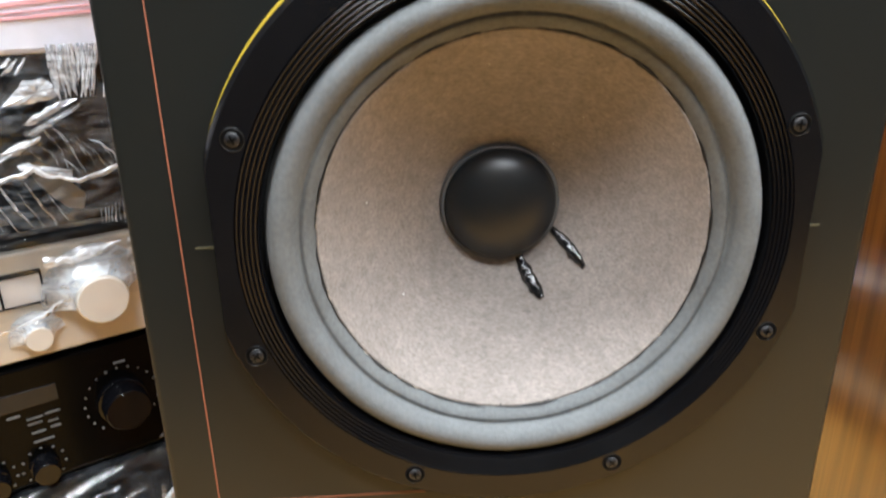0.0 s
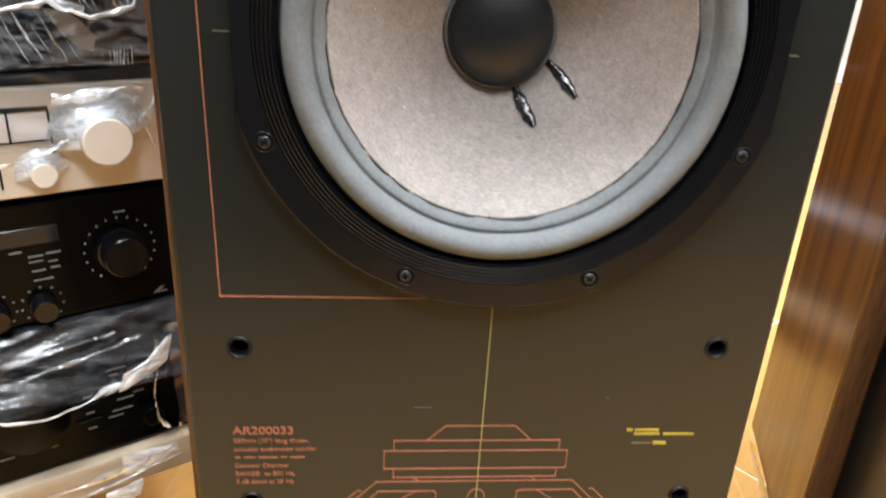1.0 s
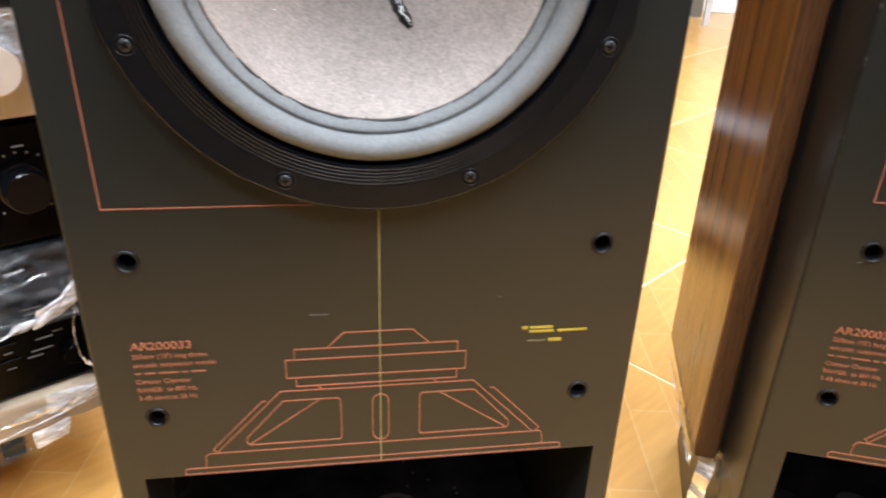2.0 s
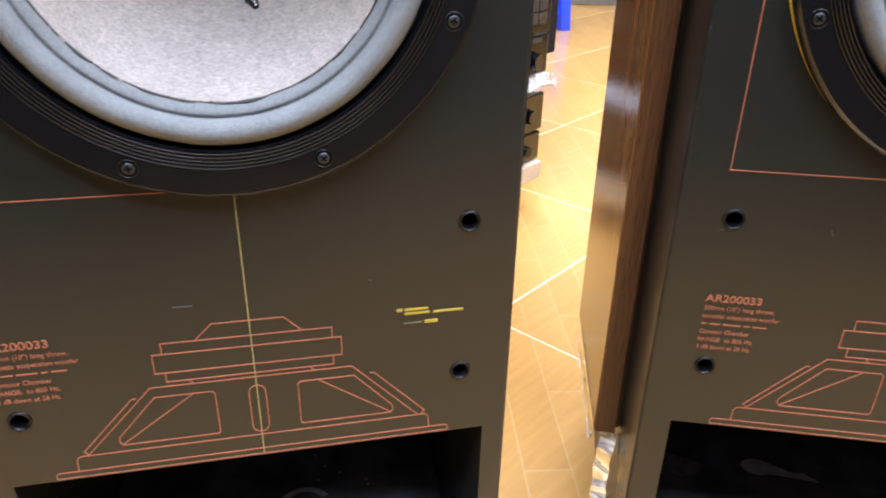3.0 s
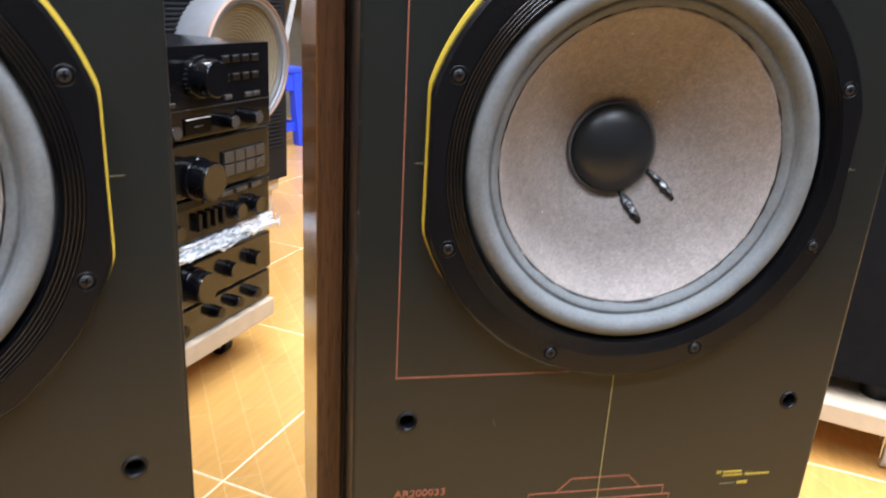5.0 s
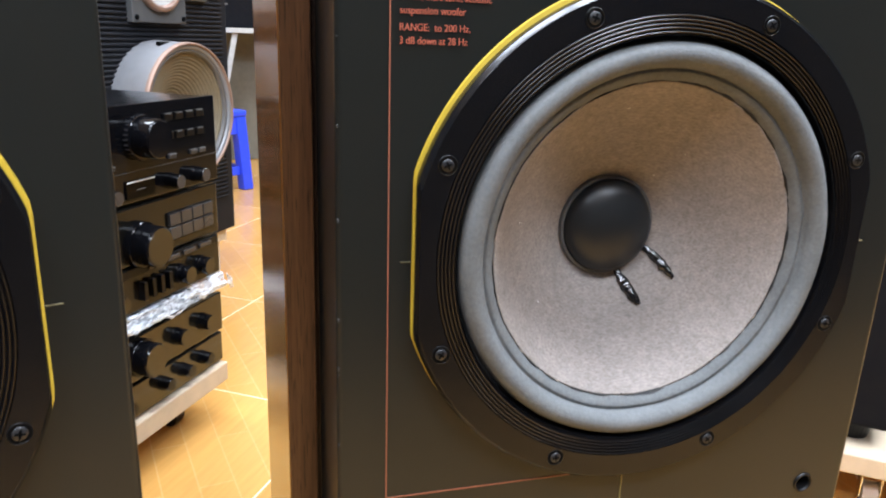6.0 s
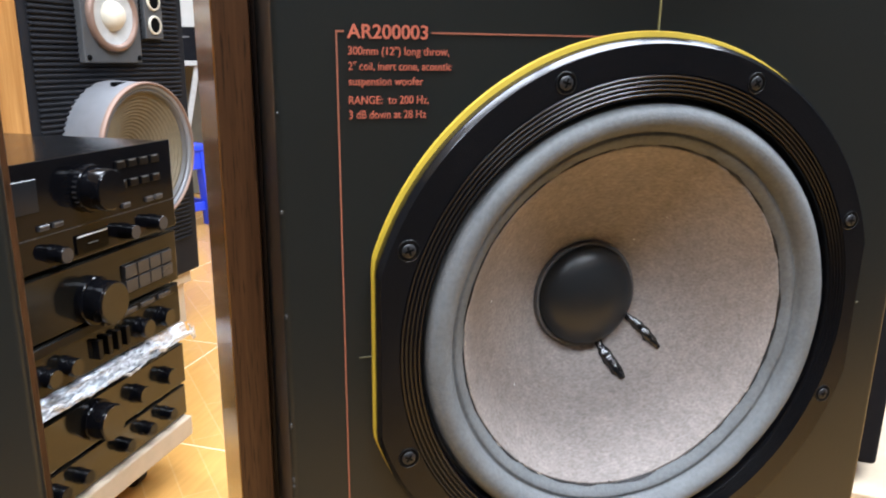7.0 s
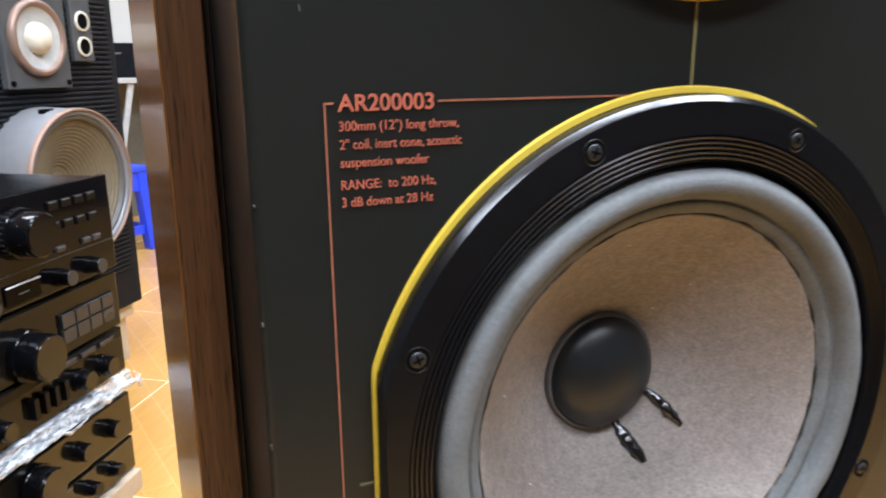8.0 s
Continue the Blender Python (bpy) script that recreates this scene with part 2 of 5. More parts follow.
RIM = mat("grey_cap_edge", (0.085, 0.088, 0.092), 0.45, vary=0.2, scale=200)
GLUE = mat("black_glue", (0.006, 0.0055, 0.006), 0.06, vary=0.3, scale=300, spec=0.9, bump=0.9, bscale=260, rvary=0.02)
SCREW = mat("worn_screw_steel", (0.013, 0.013, 0.014), 0.42, metal=0.2, vary=0.4, scale=500, spec=0.5)
CHROME = mat("chrome", (0.7, 0.7, 0.72), 0.15, metal=1.0, vary=0.05)
WALNUT = wood("walnut_veneer", (0.180, 0.070, 0.012), (0.35, 0.150, 0.028), rough=0.5, coat=0.95, coat_ior=1.7, spec=0.05, coat_rough=0.17)
EDGE_WOOD = wood("dark_walnut_edge", (0.055, 0.023, 0.009), (0.132, 0.061, 0.024), rough=0.45, coat=0.0, pores=0.55)
HONEY_WOOD = wood("honey_veneer", (0.30, 0.135, 0.035), (0.50, 0.26, 0.080), rough=0.4, coat=0.2)
# near-black wood for the side gap's painted shade and for a stained plinth
GAP_SHADE_STAIN = wood("gap_shade_and_stained_wood", (0.012, 0.006, 0.0035), (0.030, 0.014, 0.008), rough=0.5, coat=0.0)
BRUSHED_BLACK = mat("black_metal", (0.0018, 0.0017, 0.0017), 0.20, vary=0.15, scale=90, rvary=0.06, spec=0.08)
BRONZE = mat("bronze_black_panel", (0.009, 0.008, 0.006), 0.13, vary=0.1, spec=0.58, coat=0.2, scale=60, rvary=0.05)
BRONZE_DARK = mat("dark_bronze_panel", (0.007, 0.0063, 0.005), 0.13, vary=0.1, spec=0.26, coat=0.1, scale=60, rvary=0.05)
SILVER = mat("champagne_metal", (0.64, 0.585, 0.50), 0.40, vary=0.06, metal=0.1)
SILVER_KNOB = mat("champagne_knob", (0.66, 0.61, 0.535), 0.38, vary=0.05, metal=0.1)
WHITE_MARK = mat("white_print", (0.12, 0.12, 0.12), 0.5)
GREY_BUTTON = mat("grey_button", (0.036, 0.035, 0.036), 0.30)
DISPLAY = mat("display_glass", (0.012, 0.013, 0.015), 0.10, rvary=0.03, spec=0.25)
PINE = mat("pale_board", (0.55, 0.45, 0.32), 0.6, vary=0.12, scale=30)
FILM = film("clear_film", tint=(0.96, 0.965, 0.97), milk=0.02, gloss=0.12, rough=0.11, fresnel=0.5)
HAZY = film("hazy_film", tint=(0.94, 0.95, 0.97), milk=0.09, gloss=0.25, rough=0.12, fresnel=0.6, even=0.1)
MILKY = film("milky_film", milk=0.24, gloss=0.6, rough=0.12)
# milky white stands in for lamp highlights on folds and facets
GLINT_FILM = film("film_painted_glint", milk=0.85, gloss=0.6, rough=0.14, even=0.55)
WHITE_FILM = film("white_bubble_film", milk=0.58, gloss=0.3, rough=0.2, even=0.5)
GILT = mat("gilt_print", (0.30, 0.225, 0.02), 0.55, vary=0.15, scale=200)
PLEAT = film("dull_pleat", tint=(0.8, 0.78, 0.72), milk=0.40, gloss=0.4, rough=0.2, even=0.6)
DRAPE = film("draped_film", milk=0.34, gloss=0.35, rough=0.18, fresnel=0.7, even=0.7)
TAN_LABEL = mat("tan_label", (0.23, 0.195, 0.135), 0.5, vary=0.1)
DULL_PRINT = mat("dull_print", (0.085, 0.078, 0.042), 0.6, vary=0.1)
RIB = mat("ribbed_black", (0.0075, 0.0080, 0.0100), 0.7, vary=0.15, spec=0.2)
ALU = mat("cast_aluminium", (0.19, 0.195, 0.205), 0.45, vary=0.08, metal=0.2)
COPPER = mat("copper_trim", (0.25, 0.165, 0.125), 0.5, vary=0.08, metal=0.4)
GOLD_CONE = mat("tan_cone", (0.135, 0.108, 0.062), 0.7, vary=0.15, scale=80)
PLATE = mat("grey_plate", (0.055, 0.057, 0.058), 0.6)
CREAM = mat("cream_dome", (0.62, 0.57, 0.45), 0.5)
BLUE = mat("blue_plastic", (0.03, 0.07, 0.75), 0.35, vary=0.08)
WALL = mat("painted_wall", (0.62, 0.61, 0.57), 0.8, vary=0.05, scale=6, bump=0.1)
# near-black so that these walls throw little light back
LIGHT_CUT_WALL = mat("light_cut_wall", (0.026, 0.026, 0.028), 0.8, vary=0.1, scale=6, bump=0.1)
WHITE = mat("white_paint", (0.80, 0.80, 0.79), 0.6, vary=0.04, scale=10)
GROUT = mat("pale_grout", (0.78, 0.62, 0.40), 0.7, vary=0.06)
TILE = tile_material()
SCRATCH = mat("faint_scratch", (0.035, 0.036, 0.034), 0.6)
RUBBED = mat("rubbed_paint", (0.019, 0.020, 0.020), 0.5, vary=0.4, scale=300)
RUBBER = mat("pale_rubber", (0.62, 0.55, 0.50), 0.5)
GREY_SPEAKER = mat("blue_black_cloth", (0.0045, 0.0048, 0.0066), 0.85, vary=0.12, scale=300, spec=0.15)
TAPE = mat("white_paper", (0.78, 0.77, 0.76), 0.7, vary=0.06)
PAPER = mat("bluish_white_paper", (0.80, 0.82, 0.92), 0.6, vary=0.06, scale=60)
PINK = mat("pink_print", (0.80, 0.42, 0.46), 0.6, vary=0.35, scale=60)
SHELF_GREY = mat("grey_laminate", (0.42, 0.42, 0.40), 0.5)
TUBE = glow("lamp_diffuser", (1.0, 0.98, 0.95), 3.0)


# ---------- building helpers ----------
def empty(name, m=None):
    ob = new(name)
    ob.empty_display_size = 0.05
    if m is not None:
        ob.matrix_world = m
    return ob


def mesh_object(name, bm, material, smooth=False):
    me = bpy.data.meshes.new(name)
    bmesh.ops.recalc_face_normals(bm, faces=bm.faces[:])
    for f in bm.faces:
        f.smooth = smooth
    bm.to_mesh(me)
    bm.free()
    for mt in (material if isinstance(material, (list, tuple)) else (material,)):
        me.materials.append(mt)
    return new(name, me)


def part(name, bm, material, parent, label="", smooth=False):
    ob = mesh_object(name, bm, material, smooth)
    ob.parent = parent
    if label:
        ob["label"] = label
    return ob


def box(bm, x0, x1, y0, y1, z0, z1, bevel=0.0, segs=2):
    vs = [bm.verts.new((x, y, z)) for x in (x0, x1) for y in (y0, y1) for z in (z0, z1)]
    fs = [bm.faces.new([vs[i] for i in q]) for q in ((0, 1, 3, 2), (4, 6, 7, 5), (0, 4, 5, 1), (2, 3, 7, 6), (0, 2, 6, 4), (1, 5, 7, 3))]
    if bevel:
        es = list({e for f in fs for e in f.edges})
        bmesh.ops.bevel(bm, geom=es, offset=bevel, segments=segs, affect="EDGES", profile=0.5)
    return bm


def boxed(*a, **k):
    return box(bmesh.new(), *a, **k)


def lathe(bm, profile, segs=64, cx=0.0, cz=0.0, flat=None, start=0.0, end=2 * math.pi):
    """Turn (radius, y) points round the y axis through (cx, cz); flat cuts the sides straight."""
    closed = abs(end - start - 2 * math.pi) < 1e-6
    n = segs if closed else segs + 1
    rings = []
    for r, y in profile:
        ring = []
        if r < 1e-6:
            v = bm.verts.new((cx, y, cz))
            ring = [v] * n
        else:
            for i in range(n):
                a = start + (end - start) * i / segs
                x, z = r * math.cos(a), r * math.sin(a)
                if flat is not None:
                    lim = flat - (profile[0][0] - r) * 0.45
                    if r > lim and abs(x) > lim:
                        x = math.copysign(lim, x)
                ring.append(bm.verts.new((cx + x, y, cz + z)))
        rings.append(ring)
    for a, b in zip(rings, rings[1:]):
        for i in range(segs):
            j = (i + 1) % n
            q = []
            for v in (a[i], a[j], b[j], b[i]):
                if v not in q:
                    q.append(v)
            if len(q) > 2:
                bm.faces.new(q)
    return bm


def cyl(bm, p, q, r, segs=12, r2=None):
    """A capped round bar from p to q."""
    p, q = Vector(p), Vector(q)
    d = (q - p).normalized()
    u = d.orthogonal().normalized()
    w = d.cross(u)
    r2 = r if r2 is None else r2
    a, b = [], []
    for i in range(segs):
        t = 2 * math.pi * i / segs
        o = u * math.cos(t) + w * math.sin(t)
        a.append(bm.verts.new(p + o * r))
        b.append(bm.verts.new(q + o * r2))
    for i in range(segs):
        j = (i + 1) % segs
        bm.faces.new((a[i], a[j], b[j], b[i]))
    bm.faces.new(a[::-1])
    bm.faces.new(b)
    return bm


def line(bm, pts, w, y=-0.0005, closed=False):
    """A printed line of width w along points (x, z) on a face that looks towards -y."""
    pts = [Vector((x, 0, z)) for x, z in pts]
    n = len(pts)
    L, R = [], []
    for i, p in enumerate(pts):
        a = pts[(i - 1) % n] if (closed or i > 0) else None
        b = pts[(i + 1) % n] if (closed or i < n - 1) else None
        d1 = (p - a).normalized() if a is not None else None
        d2 = (b - p).normalized() if b is not None else None
        d1 = d1 or d2
        d2 = d2 or d1
        t = (d1 + d2)
        t = t.normalized() if t.length > 1e-6 else d1
        nrm = Vector((-t.z, 0, t.x))
        k = w / 2 / max(0.4, t.dot(d1))
        for side, s in ((L, k), (R, -k)):
            c = p + nrm * s
            side.append((bm.verts.new((c.x, y, c.z)), bm.verts.new((c.x, y + 0.0008, c.z))))
    m = n if closed else n - 1
    for i in range(m):
        j = (i + 1) % n
        bm.faces.new((L[i][0], L[j][0], R[j][0], R[i][0]))
        bm.faces.new((L[i][0], L[i][1], L[j][1], L[j][0]))
        bm.faces.new((R[i][0], R[j][0], R[j][1], R[i][1]))
    return bm


def arc(cx, cz, r, a0, a1, n=5):
    return [(cx + r * math.cos(radians(a0 + (a1 - a0) * i / n)), cz + r * math.sin(radians(a0 + (a1 - a0) * i / n))) for i in range(n + 1)]


def writing(name, text, x, z, width, height, material, parent, y=-0.0005, label="", bold=0.0, letters=False):
    """Letters on a face that looks towards -y; x, z is the lower left corner."""
    cu = bpy.data.curves.new(name, "FONT")
    cu.body = text
    cu.extrude = 0.0002
    cu.offset = bold
    tmp = bpy.data.objects.new(name, cu)
    scene.collection.objects.link(tmp)
    bpy.context.view_layer.update()
    me = bpy.data.meshes.new_from_object(tmp.evaluated_get(bpy.context.evaluated_depsgraph_get()))
    bpy.data.objects.remove(tmp)
    xs = [v.co.x for v in me.vertices]
    ys = [v.co.y for v in me.vertices]
    x0, y0 = min(xs), min(ys)
    sx, sy = width / (max(xs) - x0), height / 0.72
    for v in me.vertices:
        v.co = Vector((x + (v.co.x - x0) * sx, y - v.co.z, z + v.co.y * sy))
    me.materials.clear()
    me.materials.append(material)
    if letters:
        bm = bmesh.new()
        bm.from_mesh(me)
        bmesh.ops.remove_doubles(bm, verts=bm.verts[:], dist=0.000002)
        todo = set(bm.verts)
        while todo:
            group, stack = set(), [todo.pop()]
            while stack:
                v = stack.pop()
                group.add(v)
                for e in v.link_edges:
                    o = e.other_vert(v)
                    if o in todo:
                        todo.discard(o)
                        stack.append(o)
            b2 = bmesh.new()
            made = {v: b2.verts.new(v.co) for v in group}
            for f in {f for v in group for f in v.link_faces}:
                b2.faces.new([made[v] for v in f.verts])
            part("printed_letter", b2, material, parent, label)
        bm.free()
        return None
    ob = new(name, me)
    ob.parent = parent
    if label:
        ob["label"] = label
    return ob


# ---------- the setting ----------
def room():
    fl = empty("floor", Matrix())
    tagged(fl, "glossy oak-print ceramic tile floor with pale joints", "floor", kind="structure")
    part("grout", boxed(-4.6, 5.2, -5.4, 5.2, -0.08, -0.0009), GROUT, fl)
    x0, x1, y0, y1 = -3.0, 3.0, -4.6, 3.6
    walls = (("wall_north", x0 - .15, x1 + .15, y1, y1 + .15), ("wall_south", x0 - .15, x1 + .15, y0 - .15, y0), ("wall_west", x0 - .15, x0, y0, y1), ("wall_east", x1, x1 + .15, y0, y1))
    for name, a, b, c, d in walls:
        # side walls are darkened to keep bounced light off the speakers
        w = mesh_object(name, boxed(a, b, c, d, -0.01, CEILING), WALL if name in ("wall_north", "wall_south") else LIGHT_CUT_WALL)
        w.matrix_world = ROOM
        tagged(w, "plain pale grey painted shop wall" if name in ("wall_north", "wall_south") else "plain side wall, made dark to cut bounced light", "wall", kind="structure")
    # unseen half wall, added to darken reflections and hold back floor bounce
    pw = mesh_object("unseen_bounce_blocker", boxed(-2.99, 2.99, -1.84, -1.74, 0.0, 1.25, 0.004), LIGHT_CUT_WALL)
    pw.matrix_world = ROOM
    tagged(pw, "unseen dark half-height wall added to cut floor bounce and reflections", "partition", kind="structure")
    bb = mesh_object("baseboard", boxed(x0, x1, y1 - 0.018, y1 - 0.001, 0, 0.13, 0.003), WHITE)
    bb.matrix_world = ROOM
    tagged(bb, "tall white skirting board along the far wall", "baseboard", kind="structure")
    ce = mesh_object("ceiling", boxed(x0 - .15, x1 + .15, y0 - .15, y1 + .15, CEILING, CEILING + 0.1), WHITE)
    ce.matrix_world = ROOM
    tagged(ce, "flat white painted shop ceiling", "ceiling", kind="structure")
    for x, y in LAMPS:
        m = ROOM @ pose(x, y, CEILING)
        lt = empty("ceiling_light", m)
        tagged(lt, "flat white ceiling panel light with a bright diffuser", "ceiling light", "lights on the ceiling")
        bm = boxed(-0.62, 0.62, -0.32, 0.32, -0.05, -0.001, 0.008)
        part("housing", bm, WHITE, lt)
        part("diffuser", boxed(-0.60, 0.60, -0.30, 0.30, -0.062, -0.052, 0.003), TUBE, lt)
        d = bpy.data.lights.new("tube", "AREA")
        d.shape, d.size, d.size_y, d.energy, d.color = "RECTANGLE", 1.18, 0.58, LAMP_WATTS, (0.86, 0.95, 1.0)
        lo = new("tube", d)
        lo.matrix_world = m @ pose(0, 0, -0.07)
    return fl


FLOOR = room()

# ---------- the loudspeaker ----------
ZC = 0.6177           # height of the woofer's middle


def driver_screw(parent, x, z, y, turn):
    """A cross-head screw with a thin lip; a flat dark ring paints the hollow's shade."""
    w = part("screw", lathe(bmesh.new(), [(0.0057, y + 0.0005), (0.0056, y - 0.0002), (0.0053, y - 0.0004), (0.0050, y - 0.0001)], 28, x, z), BLACK, parent)
    part("well_shade", lathe(bmesh.new(), [(0.0051, y - 0.0003), (0.0030, y - 0.0002)], 28, x, z), DARK, w)
    part("screw_head", lathe(bmesh.new(), [(0.0035, y - 0.0001), (0.0034, y - 0.0004), (0.0029, y - 0.0007), (0, y - 0.0009)], 24, x, z), SCREW, w, smooth=True)
    bm = bmesh.new()
    for k in (0, 90):
        t = radians(turn + k)
        c, n = Vector((math.cos(t), 0, math.sin(t))) * 0.0023, Vector((-math.sin(t), 0, math.cos(t))) * 0.00052
        bm.faces.new([bm.verts.new(Vector((x, y - 0.0011, z)) + p) for p in (c + n, c - n, -c - n, -c + n)])
    part("cross_slot", bm, DARK, w)


def loudspeaker(place, WL, WR, lean):
    sp = empty("floor_speaker", place)
    tagged(sp, "tall charcoal floorstanding loudspeaker with walnut sides, bare woofer and printed diagram", "loudspeaker", "pair of floorstanding speakers")
    D, H, ST, SL, SR = 0.30, 1.25, 0.2512, -0.171, 0.167
    ZM, RM = 0.9175, 0.1045
    bm = bmesh.new()
    B = 0.0036
    SOCKETS = ((-0.1562, 0.4285), (0.1505, 0.4300), (-0.1545, 0.3068), (0.1475, 0.3075))
    out = [(-WL + B, 0.0), (-WL + B, H), (WR - B, H), (WR - B, 0.0), (SR, 0.0), (SR, ST), (SL, ST), (SL, 0.0)]
    fv = [bm.verts.new((x, 0, z)) for x, z in out]
    edges = [bm.edges.new((fv[k], fv[(k + 1) % 8])) for k in range(8)]
    for cx, cz, cr, ns, dp in [(0, ZC, 0.1275, 96, 0.075), (0, ZM, 0.0816, 96, 0.075)] + [(x, z, 0.0058, 20, 0.018) for x, z in SOCKETS]:
        ring = [bm.verts.new((cx + cr * math.cos(2 * math.pi * k / ns), 0, cz + cr * math.sin(2 * math.pi * k / ns))) for k in range(ns)]
        deep = [bm.verts.new((v.co.x, dp, v.co.z)) for v in ring]
        edges += [bm.edges.new((ring[k], ring[(k + 1) % ns])) for k in range(ns)]
        for k in range(ns):
            bm.faces.new((ring[k], ring[(k + 1) % ns], deep[(k + 1) % ns], deep[k]))
        bm.faces.new(deep)
    bmesh.ops.triangle_fill(bm, edges=edges, use_beauty=True)
    for s, W in ((-1, WL), (1, WR)):
        low = [bm.verts.new((s * (W - B + B * math.sin(radians(a))), B - B * math.cos(radians(a)), 0.0)) for a in range(0, 91, 15)] + [bm.verts.new((s * W, D, 0.0))]
        high = [bm.verts.new((v.co.x, v.co.y, H)) for v in low]
        for k in range(len(low) - 1):
            bm.faces.new((low[k], low[k + 1], high[k + 1], high[k]))
    for q in (((-WL, B, H), (WR, B, H), (WR, D, H), (-WL, D, H)), ((-WL, D, 0), (WR, D, 0), (WR, D, H), (-WL, D, H)), ((SL, 0, ST), (SR, 0, ST), (SR, D, ST), (SL, D, ST)),
              ((SL, 0, 0), (SL, 0, ST), (SL, D, ST), (SL, D, 0)), ((SR, 0, 0), (SR, 0, ST), (SR, D, ST), (SR, D, 0)),
              ((-WL, B, 0), (SL, 0, 0), (SL, D, 0), (-WL, D, 0)), ((WR, B, 0), (SR, 0, 0), (SR, D, 0), (WR, D, 0))):
        bm.faces.new([bm.verts.new(p) for p in q])
    bmesh.ops.remove_doubles(bm, verts=bm.verts[:], dist=0.00005)
    part("body", bm, BAFFLE, sp, "charcoal painted cabinet with rounded front edges")
    part("slot_floor", boxed(SL + 0.0002, SR - 0.0002, 0.004, D - 0.02, 0.0, 0.045, 0.002), SLOT_BLACK, sp, "dusty black floor of the bass slot")
    part("slot_back", boxed(SL + 0.0002, SR - 0.0002, D - 0.019, D - 0.001, 0.0, 0.2507), SLOT_BLACK, sp)
    # walnut side boards stand a little off the cabinet, behind the front
    for s, inner, outer, flare in ((-1, 0.1987, 0.2185, 0.050), (1, 0.1885, 0.1997, 0.0)):
        y0, y1, zb = 0.0865, 0.298, 0.158
        bm = boxed(min(s * inner, s * outer), max(s * inner, s * outer), y0 + 0.0035, y1, zb, H, 0.0012, 1)
        for v in bm.verts:
            v.co.x += s * flare * max(0.0, v.co.y - y0)
        part("side_panel", bm, WALNUT, sp, "glossy walnut veneer side panel")
        part("edge_strip", boxed(min(s * (inner + 0.0002), s * (outer - 0.0004)), max(s * (inner + 0.0002), s * (outer - 0.0004)), y0, y0 + 0.0033, zb + 0.0005, H - 0.0005, 0.0008, 2), EDGE_WOOD, sp, "darker solid walnut front edge with open grain")
        wb = WL if s < 0 else WR
        # added filler, coloured near-black as the shade in the open gap
        part("gap_shade_fill", boxed(min(s * (wb + 0.0005), s * (inner - 0.0003)), max(s * (wb + 0.0005), s * (inner - 0.0003)), y0 + 0.006, y1 - 0.003, zb + 0.003, H - 0.003), GAP_SHADE_STAIN, sp, "dark filler painted as the shade between side panel and cabinet")
    # woofer
    Y = -0.0108
    prof = [(0.1557, -0.0010), (0.1556, Y + 0.0031), (0.1553, Y + 0.0024), (0.1536, Y + 0.0006), (0.1529, Y), (0.1382, Y)]
    r = 0.1379
    for k in range(5):
        prof += [(r, Y + 0.0013), (r - 0.0004, Y + 0.0002), (r - 0.0009, Y - 0.0001), (r - 0.0014, Y + 0.0002), (r - 0.0018, Y + 0.0013)]
        r -= 0.0022
    prof += [(0.1266, Y + 0.0004), (0.1263, Y + 0.0015), (0.1262, 0.012)]
    fr = part("woofer_frame", lathe(bmesh.new(), prof, 160, 0, ZC, flat=0.1486), FLANGE, sp, "black cast woofer frame with ribbed rim", smooth=False)
    for f in fr.data.polygons:
        f.use_smooth = True
        if 0.15 < -f.normal.y < 0.93 and f.center.y > Y and max(abs(f.center.x) * 1.06, math.hypot(f.center.x, f.center.z - ZC)) > 0.1500:
            f.material_index = 1
    fr.data.materials.append(EDGE)
    fr.data.set_sharp_from_angle(angle=radians(12))
    part("trim_ring", lathe(bmesh.new(), [(0.1571, 0.0005), (0.1570, -0.0008), (0.1565, -0.0018), (0.1540, -0.0022)], 160, 0, ZC, flat=0.1499), YELLOW, sp, "thin yellow printed ring round the woofer")
    su = [(0.1261, 0.0050), (0.1245, 0.0045), (0.1241, 0.0008)]
    for k in range(0, 13):
        a = math.pi * k / 12
        su.append((0.1165 + 0.0075 * math.cos(a), -0.0038 - 0.0082 * math.sin(a)))
    su += [(0.1080, -0.0030), (0.1074, -0.0038), (0.1056, -0.0036), (0.1032, -0.0016), (0.1006, 0.0016), (0.0985, 0.0048), (0.0960, 0.0090)]
    bm = lathe(bmesh.new(), su, 160, 0, ZC)
    # soft dents and a slightly wavering edge in the old foam
    for v in bm.verts:
        dx, dz = v.co.x, v.co.z - ZC
        a = math.atan2(dz, dx)
        v.co.y += 0.0006 * noise.noise((math.cos(a) * 5, math.sin(a) * 5, math.hypot(dx, dz) * 60)) + 0.0003 * noise.noise((math.cos(a) * 17, math.sin(a) * 17, 3.3))
    part("surround", bm, FOAM, fr, "grey-blue foam surround roll", smooth=True)
    # the paper cone lies over the foam; its rim is slightly ragged
    bm = bmesh.new()
    rnd = random.Random(3)
    lathe(bm, [(0.1004, 0.0022), (0.1006, 0.0010), (0.0996, 0.0016), (0.0950, 0.0078), (0.080, 0.0235), (0.058, 0.0418), (0.031, 0.0602)], 220, 0, ZC)
    for v in bm.verts:
        dx, dz = v.co.x, v.co.z - ZC
        rr = math.hypot(dx, dz)
        if rr > 0.0985:
            a = math.atan2(dz, dx)
            k = 1 + 0.0040 * noise.noise((math.cos(a) * 7, math.sin(a) * 7, 0.3)) + 0.0030 * noise.noise((math.cos(a) * 38, math.sin(a) * 38, 2.1))
            v.co.x, v.co.z = dx * k, ZC + dz * k
